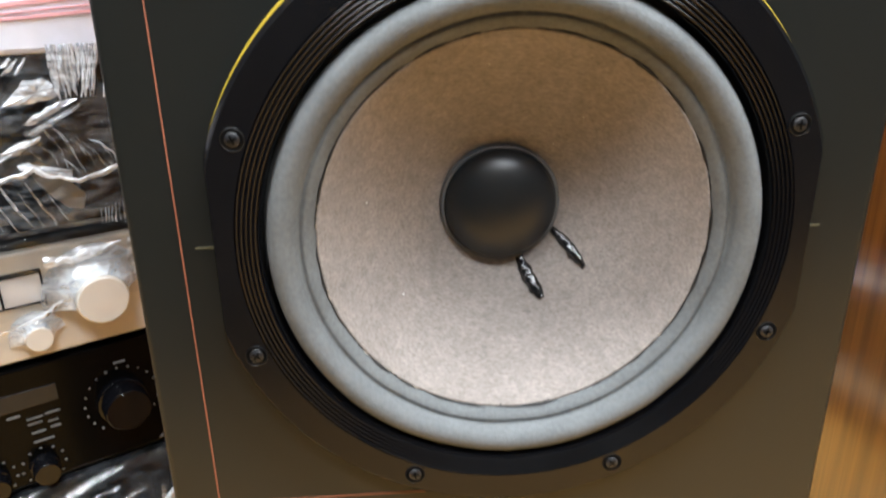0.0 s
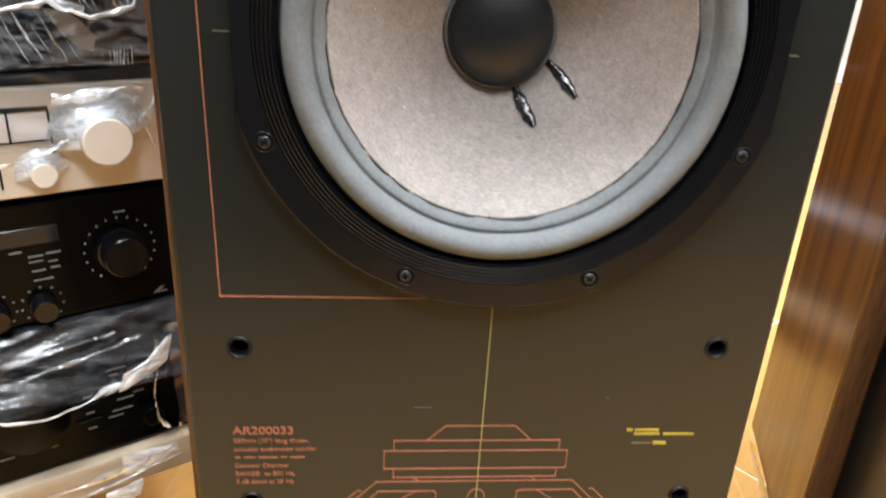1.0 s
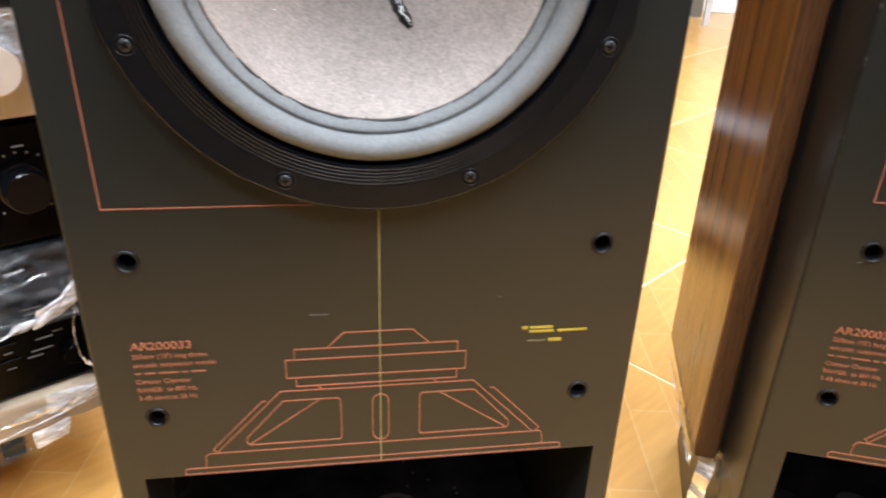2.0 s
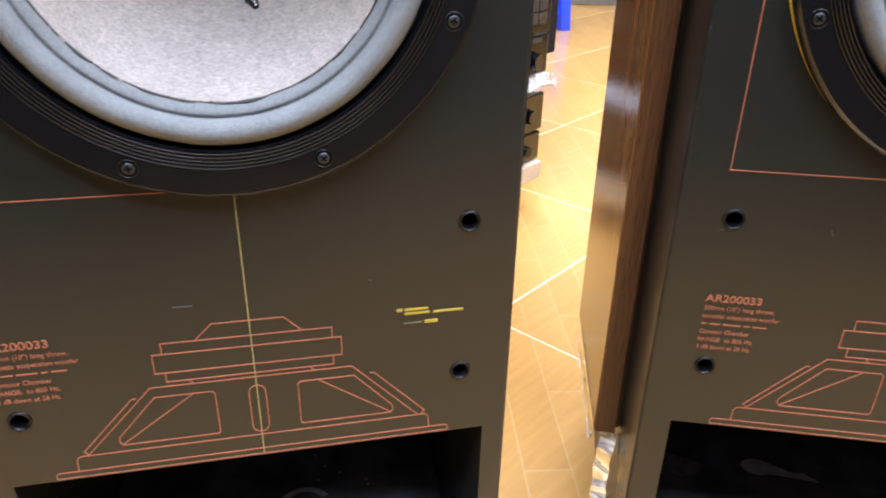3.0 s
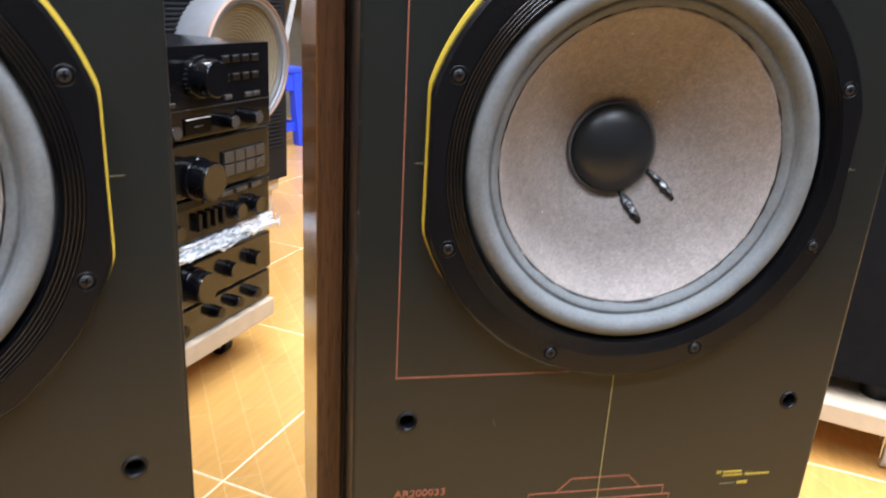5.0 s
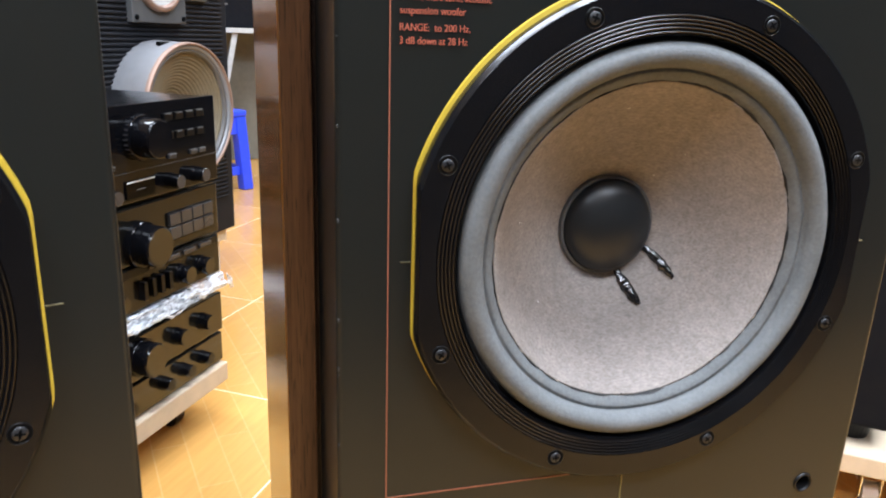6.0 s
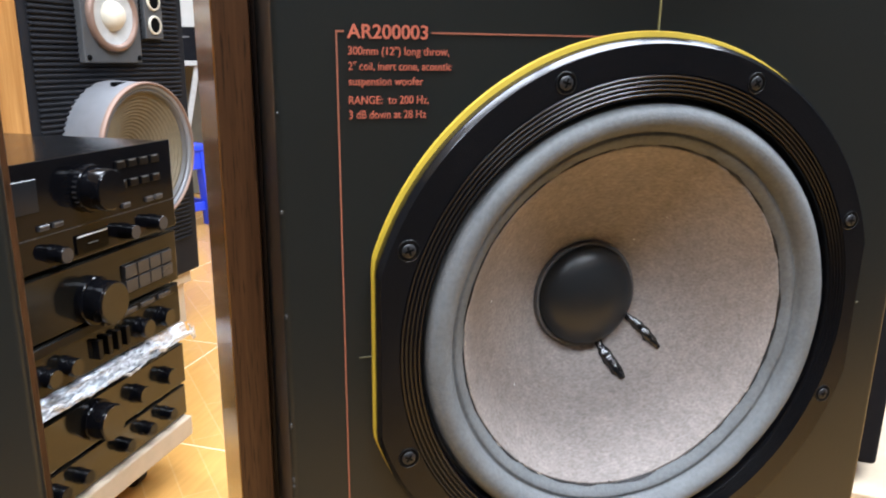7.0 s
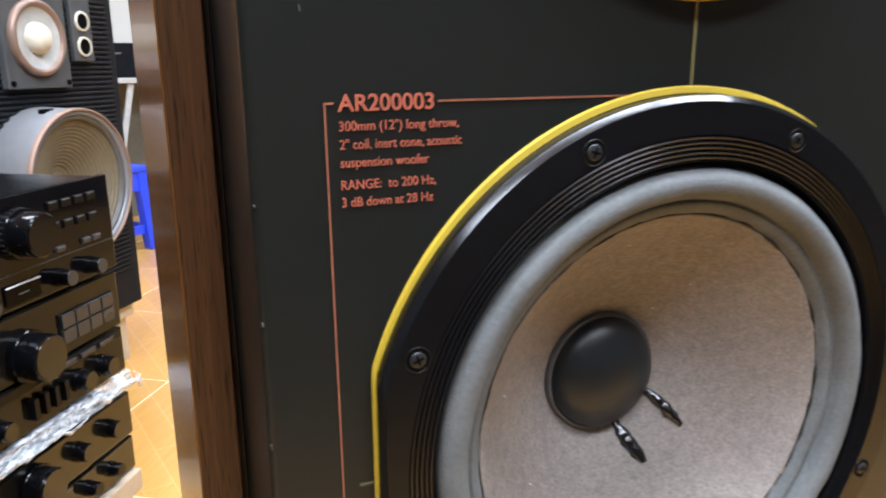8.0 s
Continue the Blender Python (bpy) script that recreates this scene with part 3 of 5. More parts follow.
    part("cone", bm, CONE, fr, "brown-grey paper cone with fibrous texture", smooth=True)
    bm = bmesh.new()
    lathe(bm, [(0.1017, 0.0006), (0.1011, -0.0003), (0.1006, 0.0004), (0.1002, 0.0016)], 200, 0, ZC)
    for v in bm.verts:
        a = math.atan2(v.co.z - ZC, v.co.x)
        k = 1 + 0.0040 * noise.noise((math.cos(a) * 7, math.sin(a) * 7, 0.3)) + 0.0030 * noise.noise((math.cos(a) * 38, math.sin(a) * 38, 2.1)) + 0.003 * noise.noise((math.cos(a) * 55, math.sin(a) * 55, 4.1))
        v.co.x, v.co.z = v.co.x * k, ZC + (v.co.z - ZC) * k
        v.co.y += 0.0007 + 0.0022 * noise.noise((math.cos(a) * 9, math.sin(a) * 9, 7.7))
    part("cone_joint", bm, JOINT, fr, "ragged dark glue line at the cone edge")
    part("dust_cap", lathe(bmesh.new(), [(0.0330, 0.0560), (0.0324, 0.0545)] + [(0.0320 * math.cos(radians(a)), 0.0540 - 0.0140 * math.sin(radians(a))) for a in range(0, 90, 6)] + [(0, 0.0400)], 72, 0, ZC), CAP, fr, "satin black domed dust cap", smooth=True)
    part("cap_rim", lathe(bmesh.new(), [(0.0350, 0.0584), (0.0347, 0.0558), (0.0340, 0.0543), (0.0331, 0.0540), (0.0324, 0.0548)], 72, 0, ZC), RIM, fr, "grey rolled edge of the dust cap", smooth=True)
    rnd = random.Random(12)
    for k in range(5):
        a, rr = rnd.uniform(0, 2 * math.pi), rnd.uniform(0.045, 0.093)
        yy = 0.062 - (rr - 0.033) * 0.85 if rr < 0.058 else 0.0435 - (rr - 0.058) * 0.86
        c = Vector((rr * math.cos(a), yy - 0.0016, ZC + rr * math.sin(a)))
        q = rnd.uniform(0.00015, 0.0003)
        part("dust_speck", boxed(c.x - q * 1.4, c.x + q * 1.4, c.y - 0.0002, c.y + 0.0006, c.z - q, c.z + q), TAPE, fr)
    # torn paper fibres along the cone's edge
    rnd = random.Random(21)
    for k in range(22):
        a = radians(rnd.choice((rnd.uniform(195, 290), rnd.uniform(-50, 30), rnd.uniform(150, 200))))
        rr = 0.1000 + rnd.uniform(-0.0004, 0.0010)
        c = Vector((rr * math.cos(a), 0.0016 - rnd.uniform(0.0, 0.0012), ZC + rr * math.sin(a)))
        tdir, rdir = Vector((-math.sin(a), 0, math.cos(a))), Vector((math.cos(a), 0, math.sin(a)))
        ln, wd = rnd.uniform(0.0008, 0.0030), rnd.uniform(0.0002, 0.0005)
        bm = bmesh.new()
        q = [bm.verts.new(c + tdir * s * ln + rdir * (r0 * wd + rnd.uniform(-0.0002, 0.0002)) + Vector((0, dy, 0))) for dy in (0, -0.0004) for s, r0 in ((-1, 0), (0, 1), (1, 0), (0, -1))]
        for f in ((0, 1, 2, 3), (4, 5, 6, 7), (0, 1, 5, 4), (1, 2, 6, 5), (2, 3, 7, 6), (3, 0, 4, 7)):
            bm.faces.new([q[i] for i in f])
        part("torn_fibre", bm, JOINT if k % 3 == 0 else FIBRE, fr)
    bm = lathe(bmesh.new(), [(0.1004, 0.0006), (0.0996, 0.0034)], 10, 0, ZC, start=radians(86), end=radians(96))
    part("torn_fibre", bm, FIBRE, fr)
    # the two lead-outs, blobs of black glue lying on the cone
    for a0, a1, ln, fat, seed in ((-71, -67, 0.0588, 0.0050, 1.0), (-28, -37, 0.0592, 0.0041, 5.0)):
        bm = bmesh.new()
        prev = None
        steps = 30
        for k in range(steps + 1):
            t = k / steps
            rr = 0.0335 + (ln - 0.0335) * t
            a = radians(a0 + (a1 - a0) * t)
            yy = 0.0600 - (rr - 0.033) * 0.72 - 0.0010
            c = Vector((rr * math.cos(a), yy, ZC + rr * math.sin(a)))
            wdt = 0.0012 + (fat - 0.0012) * math.sin(math.pi * min(1.0, t * 0.94 + 0.03)) ** 0.8 * (0.62 + 0.38 * t)
            wdt *= 1 + 0.22 * noise.noise((t * 7, seed, 0.0))
            rad = Vector((math.cos(a), -0.74, math.sin(a))).normalized()
            side = Vector((-math.sin(a), 0, math.cos(a)))
            up = side.cross(rad)
            if up.y > 0:
                up = -up
            ring = []
            for q in range(12):
                w = q * math.pi / 6
                lump = 1 + 0.30 * noise.noise((t * 9 + seed, math.cos(w) * 1.4, math.sin(w) * 1.4))
                ring.append(bm.verts.new(c + side * wdt * lump * math.cos(w) + up * wdt * 0.62 * lump * math.sin(w)))
            if prev:
                for q in range(12):
                    bm.faces.new((prev[q], prev[(q + 1) % 12], ring[(q + 1) % 12], ring[q]))
            else:
                bm.faces.new(ring)
            prev = ring
        bm.faces.new(prev)
        part("lead_wire", bm, GLUE, fr, "shiny black glued lead wire", smooth=True)
    for k in range(8):
        a = radians(22.5 + 45 * k)
        driver_screw(fr, 0.1445 * math.cos(a), ZC + 0.1445 * math.sin(a), Y, 37 * k % 90)
    # next driver up: its lower rim comes into view
    mf = part("midrange_frame", lathe(bmesh.new(), [(RM - 0.001, -0.0055), (RM - 0.0015, -0.008), (RM - 0.004, -0.0095), (RM - 0.007, -0.0105), (0.082, -0.0105), (0.0815, 0.004)], 128, 0, ZM), FLANGE, sp, "black cast rim of the lower midrange driver", smooth=False)
    part("trim_ring", lathe(bmesh.new(), [(RM + 0.0030, 0.0005), (RM + 0.0029, -0.0010), (RM + 0.0008, -0.0060), (RM - 0.004, -0.0064)], 128, 0, ZM), YELLOW, sp, "thin yellow printed ring round the midrange driver")
    part("surround", lathe(bmesh.new(), [(0.0814, -0.002), (0.079, -0.007), (0.075, -0.0085), (0.071, -0.006), (0.068, 0.0)], 96, 0, ZM), FOAM, mf, smooth=True)
    part("cone", lathe(bmesh.new(), [(0.0685, 0.0005), (0.045, 0.02), (0.022, 0.036)], 96, 0, ZM), CONE, mf, smooth=True)
    part("dust_cap", lathe(bmesh.new(), [(0.0225, 0.036), (0.016, 0.030), (0.008, 0.0275), (0, 0.027)], 48, 0, ZM), CAP, mf, smooth=True)
    # grille sockets
    for x, z in SOCKETS:
        so = part("grille_socket", lathe(bmesh.new(), [(0.0080, 0.0004), (0.0079, -0.0007), (0.0074, -0.0013), (0.0066, -0.0013), (0.0060, -0.0006), (0.0056, 0.0010), (0.0054, 0.0060)], 32, x, z), BLACK, sp, smooth=True)
        part("hole", lathe(bmesh.new(), [(0.00565, 0.0050), (0.0050, 0.0150), (0, 0.0152)], 24, x, z), DARK, so)
    # printed lines
    w = 0.00072
    def ink(name, pts, wd, material, y=-0.0005, closed=False):
        return part(name, line(bmesh.new(), pts, wd, y, closed), material, sp)

    ink("frame_line", [(-0.030, 0.4641), (-0.1653, 0.4641), (-0.1668, 0.7746), (-0.1634, 0.7746)], w, RED_LINE)
    ink("frame_line", [(-0.1228, 0.7746), (-0.020, 0.7746)], w, RED_LINE)
    ink("frame_line", [(-0.060, 0.8145), (-0.1635, 0.8145), (-0.1635, 1.02)], w, RED_LINE)
    ink("centre_line", [(lean, 0.466), (0, 0.2535)], 0.0008, PALE_YELLOW, y=-0.0007)
    ink("centre_line", [(lean, 0.774), (lean, 0.816)], 0.0008, PALE_YELLOW, y=-0.0007)
    for s in (-1, 1):
        ink("tick_mark", [(s * 0.1475, ZC), (s * 0.1590, ZC)], 0.0008, DULL_PRINT)
    # printed woofer diagram
    w = 0.00072
    STRETCH = 1.022

    def draw(pts, closed=False):
        return ink("diagram_line", [(x, 0.2528 + (z - 0.2528) * STRETCH) for x, z in pts], w, RED_LINE, closed=closed)

    draw([(-0.0365, 0.3548), (-0.0245, 0.3665), (0.0225, 0.3665), (0.0345, 0.3548)])
    draw([(-0.0585, 0.3465), (-0.0585, 0.3548), (0.0545, 0.3548), (0.0545, 0.3465)])
    draw([(-0.0650, 0.3465), (0.0608, 0.3465), (0.0608, 0.3318), (-0.0650, 0.3318)], closed=True)
    draw([(-0.0585, 0.3318), (-0.0585, 0.3245), (0.0545, 0.3245), (0.0545, 0.3318)])
    draw([(-0.045, 0.3245), (-0.041, 0.3213)])
    draw([(0.041, 0.3213), (0.037, 0.3245)])
    draw([(-0.1185, 0.2705), (-0.0700, 0.3210), (0.0672, 0.3210), (0.1155, 0.2705)])
    for s in (-1, 1):
        draw([(s * 0.0800, 0.3135), (s * 0.0830, 0.3135), (s * 0.1205, 0.2740), (s * 0.1180, 0.2715)])
        draw([(s * 0.0300, 0.2760), (s * 0.0285, 0.2775), (s * 0.0285, 0.3110), (s * 0.0305, 0.3128), (s * 0.0685, 0.3128), (s * 0.0955, 0.2830)] + [(s * 0.0965, 0.2790), (s * 0.0945, 0.2760)], closed=True)
        draw([(s * 0.0945, 0.2765), (s * 0.0430, 0.3125)])
    draw(arc(0, 0.3080, 0.0058, 180, 0, 6) + arc(0, 0.2790, 0.0058, 360, 180, 6), closed=True)
    draw([(-0.1270, 0.2580)] + arc(-0.1225, 0.2665, 0.0040, 180, 90, 4) + arc(0.1195, 0.2665, 0.0040, 90, 0, 4) + [(0.1240, 0.2580)])
    draw([(-0.1420, 0.2528)] + arc(-0.1395, 0.2552, 0.0026, 180, 90, 3) + arc(0.1365, 0.2552, 0.0026, 90, 0, 3) + [(0.1390, 0.2528)], closed=True)
    # printed words
    writing("printed_code", "AR200003", -0.1620, 0.7718, 0.0375, 0.0062, RED, sp, label="bold orange-red printed character", bold=0.012, letters=True)
    for txt, z, wd in (("300mm (12\") long throw,", 0.7640, 0.0475), ("2\" coil, inert cone, acoustic", 0.7573, 0.0488), ("suspension woofer", 0.7506, 0.0350), ("RANGE:  to 200 Hz,", 0.7422, 0.0378), ("3 dB down at 28 Hz", 0.7356, 0.0365)):
        writing("printed_text", txt, -0.1617, z + 0.0006, wd, 0.0037, RED, sp)
    writing("printed_code", "AR200033", -0.1640, 0.3632, 0.0390, 0.0060, RED_LINE, sp, label="bold orange-red printed character", bold=0.012, letters=True)
    for txt, z, wd in (("250mm (10\") long throw,", 0.3562, 0.0490), ("acoustic suspension woofer", 0.3495, 0.0540), ("Contour Chamber", 0.3359, 0.0355), ("RANGE:  to 800 Hz,", 0.3291, 0.0390), ("3 dB down at 28 Hz", 0.3224, 0.0380)):
        writing("printed_text", txt, -0.1638, z, wd, 0.0036, RED_LINE, sp)
    bm = bmesh.new()
    x = -0.1638
    for q in (0.0040, 0.0072, 0.0125, 0.0040, 0.0095):
        line(bm, [(x, 0.3441), (x + q, 0.3441)], 0.0009)
        x += q + 0.0022
    part("printed_bar", bm, RED_LINE, sp)
    for x0, x1, z, h, mt in ((0.1000, 0.1042, 0.3652, 0.0022, GILT), (0.1058, 0.1225, 0.3652, 0.0017, GILT), (0.1056, 0.1235, 0.3620, 0.0017, GILT), (0.1262, 0.1480, 0.3618, 0.0016, GILT), (0.1200, 0.1295, 0.3543, 0.0024, GILT), (0.1050, 0.1180, 0.3541, 0.0011, DULL_PRINT)):
        part("printed_bar", line(bmesh.new(), [(x0, z), (x1, z)], h), mt, sp)
    return sp


SPEAKER_A = loudspeaker(Matrix(), 0.1905, 0.1860, 0.0)
AT_B = pose(0.4772, -0.0851, 0.0037, 0.27, -0.23, -20.69)
SPEAKER_B = loudspeaker(AT_B, 0.1950, 0.1850, -0.0026)
# the printed rings sit a little off centre, and so does the second speaker's woofer
for sp, dx, dz, wx, wz in ((SPEAKER_A, 0.0008, 0.0012, 0.0, 0.0), (SPEAKER_B, -0.0028, 0.0034, -0.0028, 0.0014)):
    for child in sp.children:
        if child.name.startswith("trim_ring"):
            child.location = (dx, 0.0, dz)
        if child.name.startswith("woofer_frame"):
            child.location = (wx, 0.0, wz)

# small nicks and scuffs, different on each speaker
for sp, pts, wd in ((SPEAKER_A, [(-0.0468, 0.3840), (-0.0344, 0.3838)], 0.0011), (SPEAKER_A, [(0.081, 0.392), (0.0835, 0.3912)], 0.0007),
                    (SPEAKER_B, [(-0.0925, 0.4265), (-0.0912, 0.4235), (-0.0905, 0.4212)], 0.0009), (SPEAKER_B, [(-0.1640, 0.4195), (-0.1612, 0.4210)], 0.0008),
                    (SPEAKER_B, [(-0.1742, 0.8085), (-0.1738, 0.8062)], 0.0008), (SPEAKER_B, [(0.1560, 0.7790), (0.1566, 0.7768)], 0.0010), (SPEAKER_B, [(0.1605, 0.7520), (0.1625, 0.7512)], 0.0009)):
    part("scratch", line(bmesh.new(), pts, wd, -0.0005), SCRATCH, sp)
for x, z, q in ((0.1600, 0.7300, 0.0035), (0.1645, 0.7180, 0.0028), (0.1480, 0.7800, 0.0030)):
    bm = bmesh.new()
    bm.faces.new([bm.verts.new((x + q * (1 + 0.5 * noise.noise((a, x * 90, 0.0))) * math.cos(a), -0.0004, z + 0.45 * q * (1 + 0.6 * noise.noise((a, z * 90, 2.0))) * math.sin(a))) for a in (0.0, 0.6, 1.2, 1.8, 2.5, 3.1, 3.8, 4.4, 5.0, 5.7)])
    part("rubbed_mark", bm, RUBBED, SPEAKER_B)
# chips of bare paint along the front edge
rnd = random.Random(31)
for k in range(7):
    z = rnd.uniform(0.50, 0.86)
    part("edge_chip", boxed(-0.1944, -0.1934, 0.0002, 0.0012, z, z + rnd.uniform(0.0008, 0.0030), 0.0002, 1), SCRATCH, SPEAKER_B)

# ---------- hi-fi units ----------
def knob(parent, x, z, r, depth, material, y=0.0, name="knob", ring=True, face=None):
    """A turned knob with a wider foot and, where it has one, a polished face of its own."""
    prof = [(r, y + 0.001), (r, y - depth * 0.90), (r * 0.97, y - depth * 0.97), (r * 0.92, y - depth), (0, y - depth)]
    if ring:
        prof = [(r * 1.13, y + 0.001), (r * 1.13, y - depth * 0.26), (r * 1.10, y - depth * 0.30), (r * 1.0, y - depth * 0.31)] + prof[1:]
    k = part(name, lathe(bmesh.new(), prof, 48, x, z), material, parent, smooth=True)
    k.data.set_sharp_from_angle(angle=radians(28))
    if face:
        part("knob_face", lathe(bmesh.new(), [(r * 0.90, y - depth + 0.0002), (r * 0.89, y - depth - 0.0006), (0, y - depth - 0.0006)], 48, x, z), face, k, "polished face")
    return k


def unit(name, label, category, z0, z1, width, depth, face, case, m, feet=True, lip=0.004, right=0.0):
    """A hi-fi unit: case, face plate and feet; local x = 0 is its right end, y = 0 its front."""
    u = empty(name, m)
    tagged(u, label, category)
    c = part("case", boxed(right - width + 0.004, right - 0.004, 0.012, depth, z0 + 0.008, z1 - 0.002, 0.003), case, u)
    f = part("face_plate", boxed(right - width, right, 0.0, 0.012, z0 + 0.004, z1, 0.0022, 2), face, u)
    if feet:
        for x in (right - 0.045, right - width + 0.045):
            for y in (0.05, depth - 0.05):
                part("foot", lathe_z(x, y, z0, z0 + 0.0085, 0.018), BLACK, u)
    return u


def lathe_z(x, y, z0, z1, r, segs=20):
    return cyl(bmesh.new(), (x, y, z0), (x, y, z1), r, segs)


def plate(parent, name, x0, x1, z0, z1, material, y=-0.001, t=0.003, bevel=0.0006, label=""):
    return part(name, boxed(x0, x1, y, y + t, z0, z1, bevel, 1), material, parent, label)


def bars(parent, rows, material, y=-0.0012, name="printed_bar"):
    for x0, x1, z, h in rows:
        h *= 0.75
        part(name, boxed(x0, x1, y, y + 0.002, z - h / 2, z + h / 2), material, parent)


def film_sheet(name, label, m, x0, x1, z0, z1, y, top=0.0, amp=0.008, seed=0, material=None, nx=130, nz=60, back=0.0, pleat=0.0, ragged=0.0, along=1.0):
    """Crumpled wrapping film: hangs in front from z1 to z0 and runs back over the top by `top`."""
    bm = bmesh.new()
    grid = []
    total = (z1 - z0) + top
    for j in range(nz + 1):
        row = []
        s = total * j / nz
        for i in range(nx + 1):
            x = x0 + (x1 - x0) * i / nx
            if s <= z1 - z0:
                p, nrm = Vector((x, y + back * s, z0 + s)), Vector((0, -1, 0.15))
            else:
                p, nrm = Vector((x, y + back * (z1 - z0) + s - (z1 - z0), z1)), Vector((0, -0.1, 1))
            q = Vector((x * along * 9 + s * 6 + seed, s * 20 - x * along * 5, seed * 1.7))
            warp = noise.noise(q * 0.7) * 1.3
            r1 = 1 - abs(noise.noise(Vector((x * along * 16 + s * 22 + warp, s * 7 - x * along * 5, seed)))) * 2.2
            r2 = 1 - abs(noise.noise(Vector((x * along * 9 - s * 30 + warp * 2, s * 12 + x * along * 4, seed + 9)))) * 2.2
            r3 = 1 - abs(noise.noise(Vector((x * along * 45 + warp * 3, s * 60 + warp * 3, seed + 19)))) * 2.0
            d = 0.7 * noise.noise(q) + 0.55 * max(0.0, r1) ** 3 + 0.45 * max(0.0, r2) ** 3 + 0.16 * r3
            p += nrm * (amp * d)
            if pleat:
                band = max(0.0, 1 - abs(s - 0.028) / 0.026)
                p += nrm * (pleat * band * (1 - abs(math.sin((x + 0.75 * s) * 230)) ** 0.5))
            p.x += amp * 0.4 * noise.noise(q * 1.3 + Vector((9, 9, 9)))
            if ragged:
                ex = abs(2 * i / nx - 1) ** 2
                p.x += ragged * ex * noise.noise(Vector((s * 40, seed, 3.0 if i < nx / 2 else 8.0)))
                p.z += ragged * (1 - j / nz) * (noise.noise(Vector((x * 30, seed, 1.0))) + 0.4)
            row.append(bm.verts.new(p))
        grid.append(row)
    for j in range(nz):
        for i in range(nx):
            bm.faces.new((grid[j][i], grid[j][i + 1], grid[j + 1][i + 1], grid[j + 1][i]))
    ob = mesh_object(name, bm, material or FILM, smooth=True)
    ob.matrix_world = m
    return tagged(ob, label, "plastic film")


def fold(parent, pts, y, material, bulge=0.35, seed=0, name="fold"):
    """A raised crease of film: a ribbon along (x, z, half width) points, arched and uneven."""
    bm = bmesh.new()
    rnd = random.Random(seed)
    path = []
    for (x0, z0, w0), (x1, z1, w1) in zip(pts, pts[1:]):
        n = max(3, int(math.hypot(x1 - x0, z1 - z0) / 0.003))
        for k in range(n):
            t = k / n
            path.append((x0 + (x1 - x0) * t, z0 + (z1 - z0) * t, w0 + (w1 - w0) * t))
    path.append(pts[-1])
    prev = None
    for i, (x, z, w) in enumerate(path):
        a, c = path[max(0, i - 1)], path[min(len(path) - 1, i + 1)]
        d = Vector((c[0] - a[0], 0, c[1] - a[1])).normalized()
        s = Vector((-d.z, 0, d.x))
        w = w * (0.8 + 0.7 * noise.noise((i * 0.13, seed, 4.4)))
        o = Vector((x, y, z)) + s * 0.0016 * noise.noise((i * 0.35, seed, 0.2))
        row = []
        for q in (-1, -0.45, 0.1, 0.6, 1):
            h = bulge * w * (1 - q * q) * (1 + 1.6 * noise.noise((i * 0.5, q * 2, seed + 5.0))) + 0.0012 * noise.noise((i * 0.21, q, seed + 9.0))
            row.append(bm.verts.new(o + s * w * q + Vector((0, -h, 0))))
        if prev:
            for k in range(4):
                bm.faces.new((prev[k], prev[k + 1], row[k + 1], row[k]))
        prev = row
    return part(name, bm, material, parent, smooth=False)


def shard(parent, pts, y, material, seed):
    """Flat facet of stretched film, whitened as glint; soft, uneven edges, a slight ridge."""
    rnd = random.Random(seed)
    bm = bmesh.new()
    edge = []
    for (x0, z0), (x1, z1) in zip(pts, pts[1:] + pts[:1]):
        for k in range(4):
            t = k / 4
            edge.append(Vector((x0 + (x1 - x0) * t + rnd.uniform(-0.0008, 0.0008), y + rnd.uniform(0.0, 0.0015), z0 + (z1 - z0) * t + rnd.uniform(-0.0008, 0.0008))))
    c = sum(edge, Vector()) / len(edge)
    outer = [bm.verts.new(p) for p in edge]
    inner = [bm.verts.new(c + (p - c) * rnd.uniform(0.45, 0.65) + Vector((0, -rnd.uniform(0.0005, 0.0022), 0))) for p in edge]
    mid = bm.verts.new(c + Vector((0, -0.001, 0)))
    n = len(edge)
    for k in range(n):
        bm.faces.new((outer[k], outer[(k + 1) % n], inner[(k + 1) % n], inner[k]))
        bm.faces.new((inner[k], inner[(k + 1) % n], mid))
    return part("facet", bm, material, parent, "stretched facet of film, whitened as a glint")


def knob_drape(parent, x, z, r, depth, seed):
    """Film stretched over the upper half of a knob, fanning out to the plate behind it."""
    bm = bmesh.new()
    prev = None
    for i in range(41):
        a = radians(8 + 186 * i / 40)
        row = []
        for j in range(9):
            t = j / 8
            rr = r * (1.03 + 1.0 * (1 - t) ** 2.2) + 0.0012 * noise.noise((a * 4, t * 2, seed)) + 0.0006 * abs(noise.noise((a * 13, t, seed + 3.0)))
            row.append(bm.verts.new((x + rr * math.cos(a), -0.004 - (depth - 0.006) * t, z + rr * math.sin(a))))
        if prev:
            for j in range(8):
                bm.faces.new((prev[j], prev[j + 1], row[j + 1], row[j]))
        prev = row
    return part("draped_fold", bm, DRAPE, parent, "film stretched over a knob", smooth=True)


def castor(parent, x, y, z1, wheel_mat):
    c = part("castor", boxed(x - 0.016, x + 0.016, y - 0.02, y + 0.02, z1 - 0.018, z1, 0.002), CHROME, parent)
    for s in (-1, 1):
        part("fork", boxed(x + s * 0.015 - 0.0015, x + s * 0.015 + 0.0015, y - 0.014, y + 0.014, 0.018, z1 - 0.012, 0.0008, 1), CHROME, c)
    r = 0.022
    part("wheel", cyl(bmesh.new(), (x - 0.012, y, r), (x + 0.012, y, r), r, 24), wheel_mat, c)
    return c


